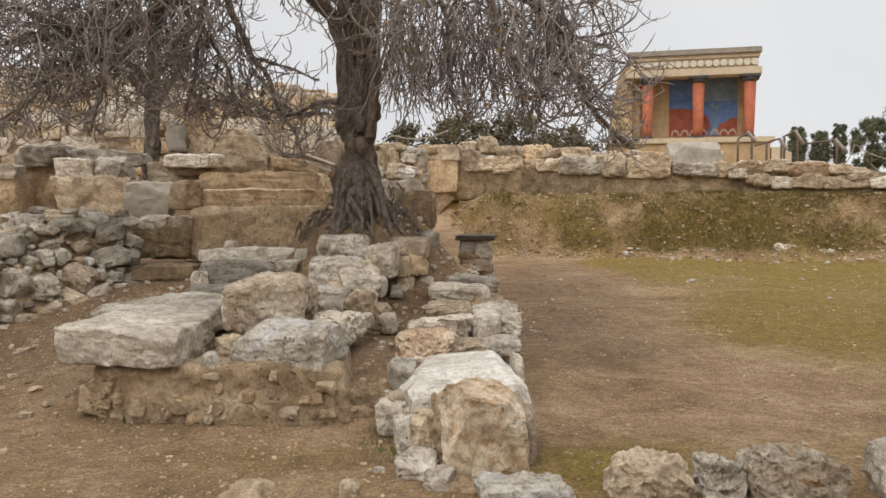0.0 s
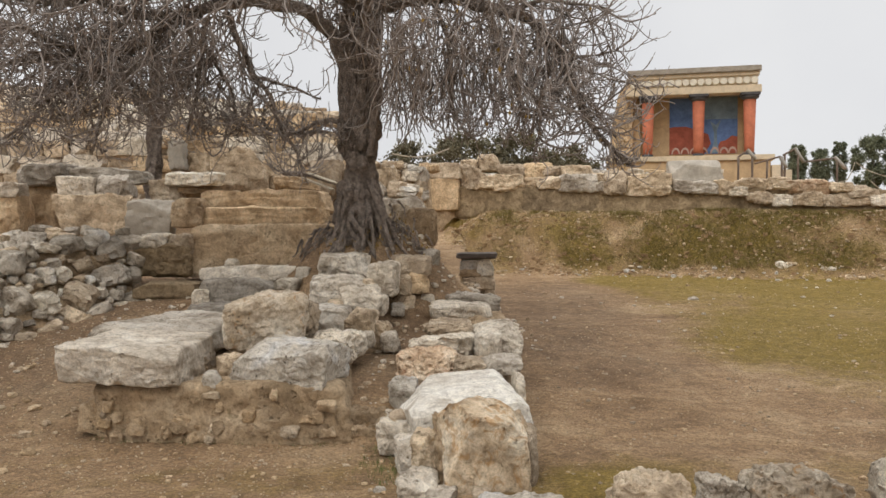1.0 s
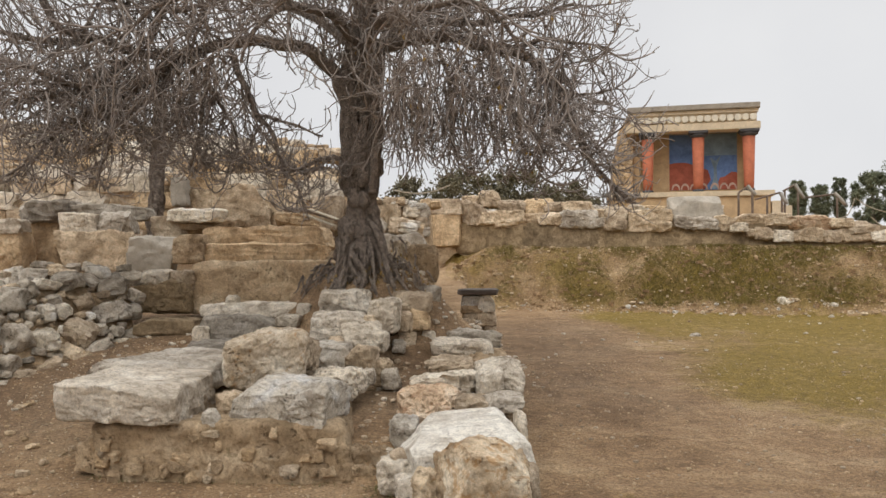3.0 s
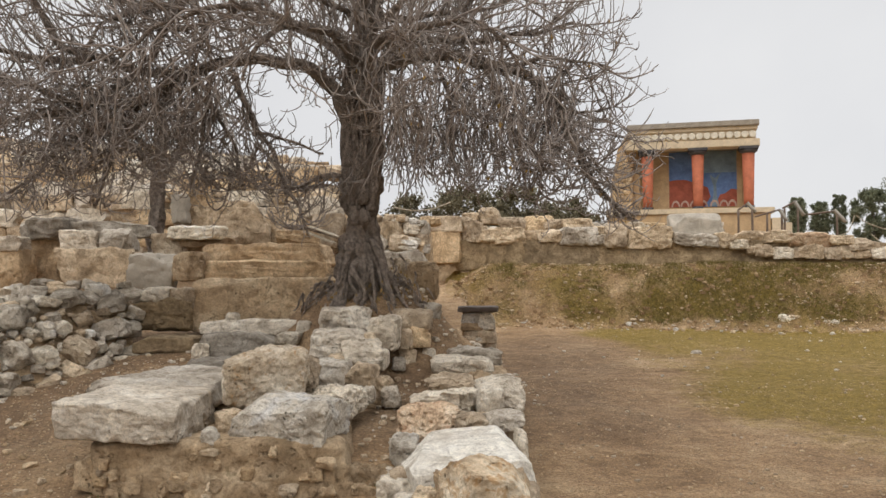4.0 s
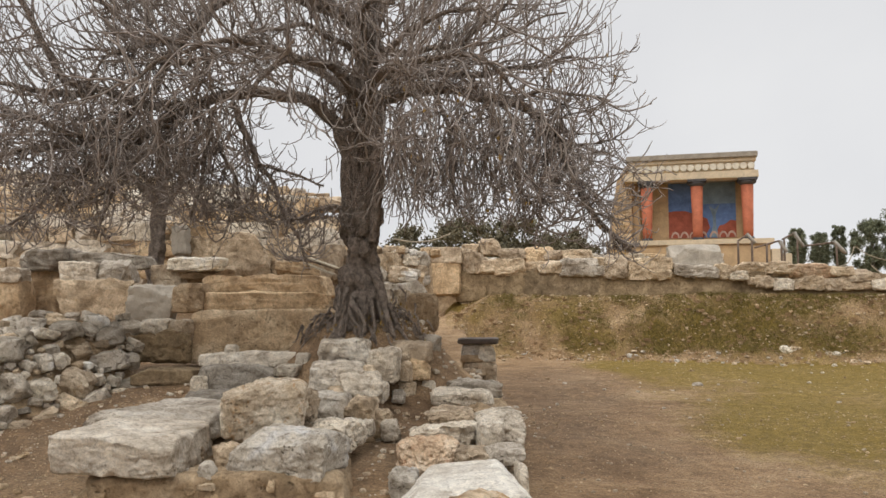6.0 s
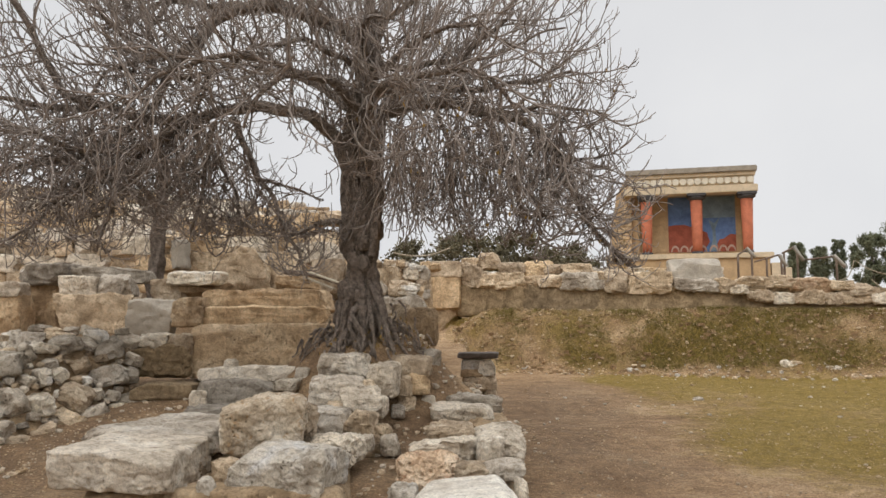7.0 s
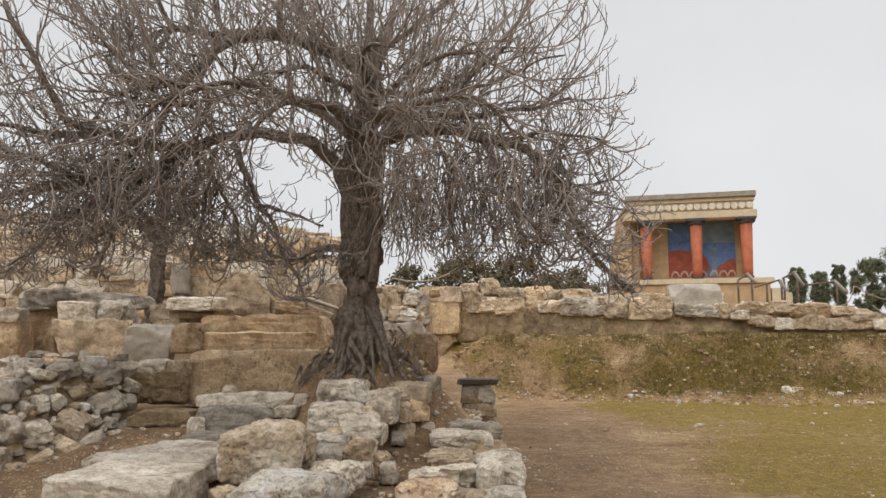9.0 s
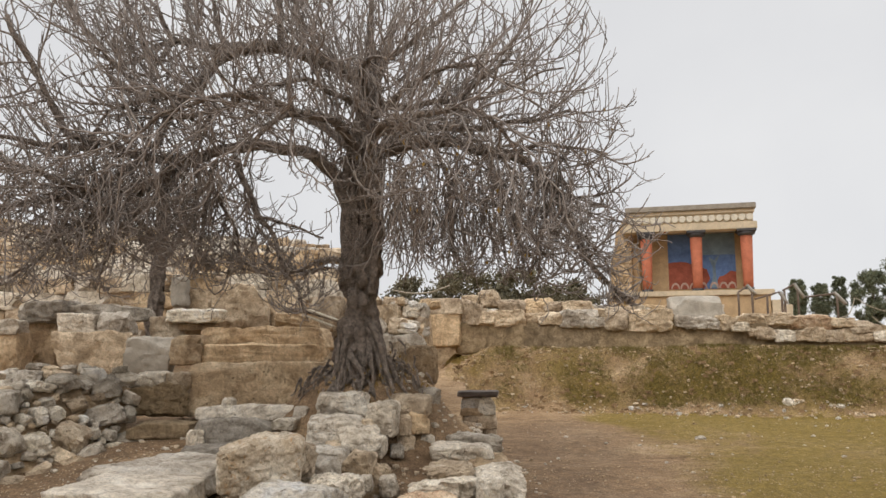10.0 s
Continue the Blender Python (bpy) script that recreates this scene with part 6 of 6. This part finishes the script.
rope([(12.54, 24.50, 3.63), (12.91, 24.50, 3.39), (13.51, 24.50, 3.20), (14.38, 24.50, 3.15)], "pale rope sagging between terrace posts")
rope([(12.21, 23.00, 2.97), (12.45, 23.00, 2.76), (12.86, 23.00, 2.55), (13.51, 23.00, 2.44)], "pale rope sagging beside the terrace")
rope([(12.25, 25.00, 3.04), (12.53, 25.00, 3.14), (12.70, 25.00, 3.46), (12.76, 25.00, 3.67)], "pale rope hanging from a terrace post")
rope([(-1.05, 16.2, 3.12), (-0.7, 16.2, 3.06), (-0.3, 16.2, 3.08), (0.1, 16.2, 3.22)], "pale rope strung behind the tree")


# ---- scattered stones, grit and weeds ----
def scatter(name, label, count, where, small, large, materials, seed, sink=0.35, cells=2):
    """Loose stones lying on the ground; where() gives a place."""
    rng = random.Random(seed)
    grid, gf = cube_grid(cells)
    for m_i, material in enumerate(materials):
        verts, faces = [], []
        for _ in range(count // len(materials)):
            x, y = where(rng)
            s = small * (large / small) ** (rng.random() ** 2.2)
            q = grid / (np.abs(grid) ** 3).sum(1)[:, None] ** (1 / 3)
            q = q * np.array([s * rng.uniform(0.7, 1.3), s * rng.uniform(0.7, 1.2), s * rng.uniform(0.4, 0.8)]) / 2
            q = q * (1 + np.array([rng.uniform(-0.22, 0.22) for _ in range(len(q))])[:, None])
            a = rng.uniform(0, 6.28)
            c, t = math.cos(a), math.sin(a)
            z = land(x, y) + s * (0.3 - sink * 0.5)
            o = len(verts)
            verts += [(x + p[0] * c - p[1] * t, y + p[0] * t + p[1] * c, z + p[2]) for p in q]
            faces += [tuple(o + i for i in f) for f in gf]
        tagged(mesh_object(name, verts, faces, material, smooth=False), label, "pebbles", kind="stuff")


def in_box(x0, x1, y0, y1):
    return lambda r: (r.uniform(x0, x1), r.uniform(y0, y1))


def on_bank(r):
    x = r.uniform(0.2, 15)
    return x, bank_foot(x) + r.uniform(-0.2, 2.2)


def at_foot(r):
    x = r.uniform(0.8, 15)
    return x, bank_foot(x) + r.gauss(-0.05, 0.16)


scatter("grit", "fine grit and clods on the path", 4200, in_box(0.6, 6.5, 4.3, 12), 0.007, 0.024, (MORTAR, SAND), 41, 0.2, 1)
scatter("grit", "fine grit and clods on the lawn", 1300, in_box(1.0, 12, 10, 20), 0.01, 0.03, (SAND, BROWN), 42, 0.2, 1)
scatter("grit", "fine grit before the ruin", 2600, in_box(-4.6, 0.1, 4.2, 6.2), 0.006, 0.02, (MORTAR, BROWN), 43, 0.2, 1)
scatter("grit", "fine grit on the court floor", 2400, in_box(-5.5, -1.9, 6.2, 10.0), 0.008, 0.03, (SAND, BROWN), 44, 0.2, 1)
scatter("grit", "fine clods and chips on the bank", 6000, on_bank, 0.012, 0.045, (SAND, BROWN), 45, 0.2, 1)
scatter("clods", "crumbled brown clods of earth on the bank", 1300, on_bank, 0.05, 0.20, (GROUND,), 46, 0.7, 1)
scatter("pebbles", "small pale pebbles strewn on bare earth", 1100, in_box(0.7, 8.0, 4.3, 12), 0.01, 0.055, (BROWN, SAND), 21)
scatter("pebbles", "pebbles on the mossy lawn", 350, in_box(0.9, 13, 11, 21), 0.015, 0.08, (SAND, GREY), 22)
scatter("pebbles", "pebbles on earth before the ruin", 500, in_box(-3.6, 0.2, 4.2, 6.1), 0.008, 0.04, (BROWN, SAND), 23)
scatter("rubble_chips", "chips of broken stone beside the ruin", 420, in_box(-5.4, -2.8, 5.2, 8.2), 0.012, 0.10, (BROWN, MORTAR), 24)
scatter("rubble_chips", "stone chips in the passage between walls", 160, in_box(-0.7, 0.0, 6.0, 11), 0.02, 0.09, (GREY, BROWN), 25)
scatter("rubble_chips", "pale stones strewn over the grassy bank", 1700, on_bank, 0.02, 0.11, (BROWN, SAND), 26)
scatter("rubble_chips", "line of pale stones along the bank foot", 200, at_foot, 0.04, 0.16, (WHITE, BROWN), 27)
scatter("rubble_chips", "chips on the floor of the court", 260, in_box(-4.2, -1.9, 7.5, 10.2), 0.015, 0.07, (GREY, BROWN), 28)
scatter("rubble_chips", "fallen stones round the tree roots", 160, in_box(-0.7, 1.2, 9.6, 12), 0.03, 0.14, (GREY, BROWN), 29)


def blades(name, label, count, where, tall, seed, material):
    rng = random.Random(seed)
    verts, faces = [], []
    for _ in range(count):
        x, y = where(rng)
        z = land(x, y)
        for _ in range(rng.randint(2, 5)):
            a, h = rng.uniform(0, 6.28), tall * rng.uniform(0.5, 1.2)
            dx, dy = math.cos(a) * h * 0.6, math.sin(a) * h * 0.6
            px, py = x + rng.gauss(0, tall * 0.5), y + rng.gauss(0, tall * 0.5)
            w = h * 0.10
            o = len(verts)
            verts += [(px - dy / h * w, py + dx / h * w, z - 0.005), (px + dy / h * w, py - dx / h * w, z - 0.005), (px + dx, py + dy, z + h)]
            faces.append((o, o + 1, o + 2))
    tagged(mesh_object(name, verts, faces, material, smooth=False), label, "grass", kind="stuff")


def weedy(r):
    while True:
        x, y = on_bank(r)
        if weediness(x, y) > 0.25 + 0.5 * r.random():
            return x, y


DRYGRASS = plain_material("dry_short_grass", (0.20, 0.145, 0.045), 0.9, 0.35, 5)
DARKWEED = plain_material("dark_bank_weed", (0.165, 0.128, 0.036), 0.9, 0.4, 6)
blades("bank_grass", "short dry yellow-green grass on the bank", 3500, on_bank, 0.06, 31, DRYGRASS)
blades("bank_weeds", "dark green weeds in patches on the bank", 9000, weedy, 0.085, 35, DARKWEED)
blades("lawn_grass", "short mossy grass on the lawn", 9000, in_box(3.0, 13.5, 9, 20), 0.025, 32, DRYGRASS)
blades("weeds", "small green weeds at the wall foot", 90, lambda r: (r.uniform(-2.7, -0.7), r.gauss(5.98, 0.05)), 0.032, 33, WEED)
blades("weeds", "small green weeds beside the long wall", 200, lambda r: (r.gauss(-0.35, 0.12), r.uniform(5.0, 6.1)), 0.04, 34, WEED)
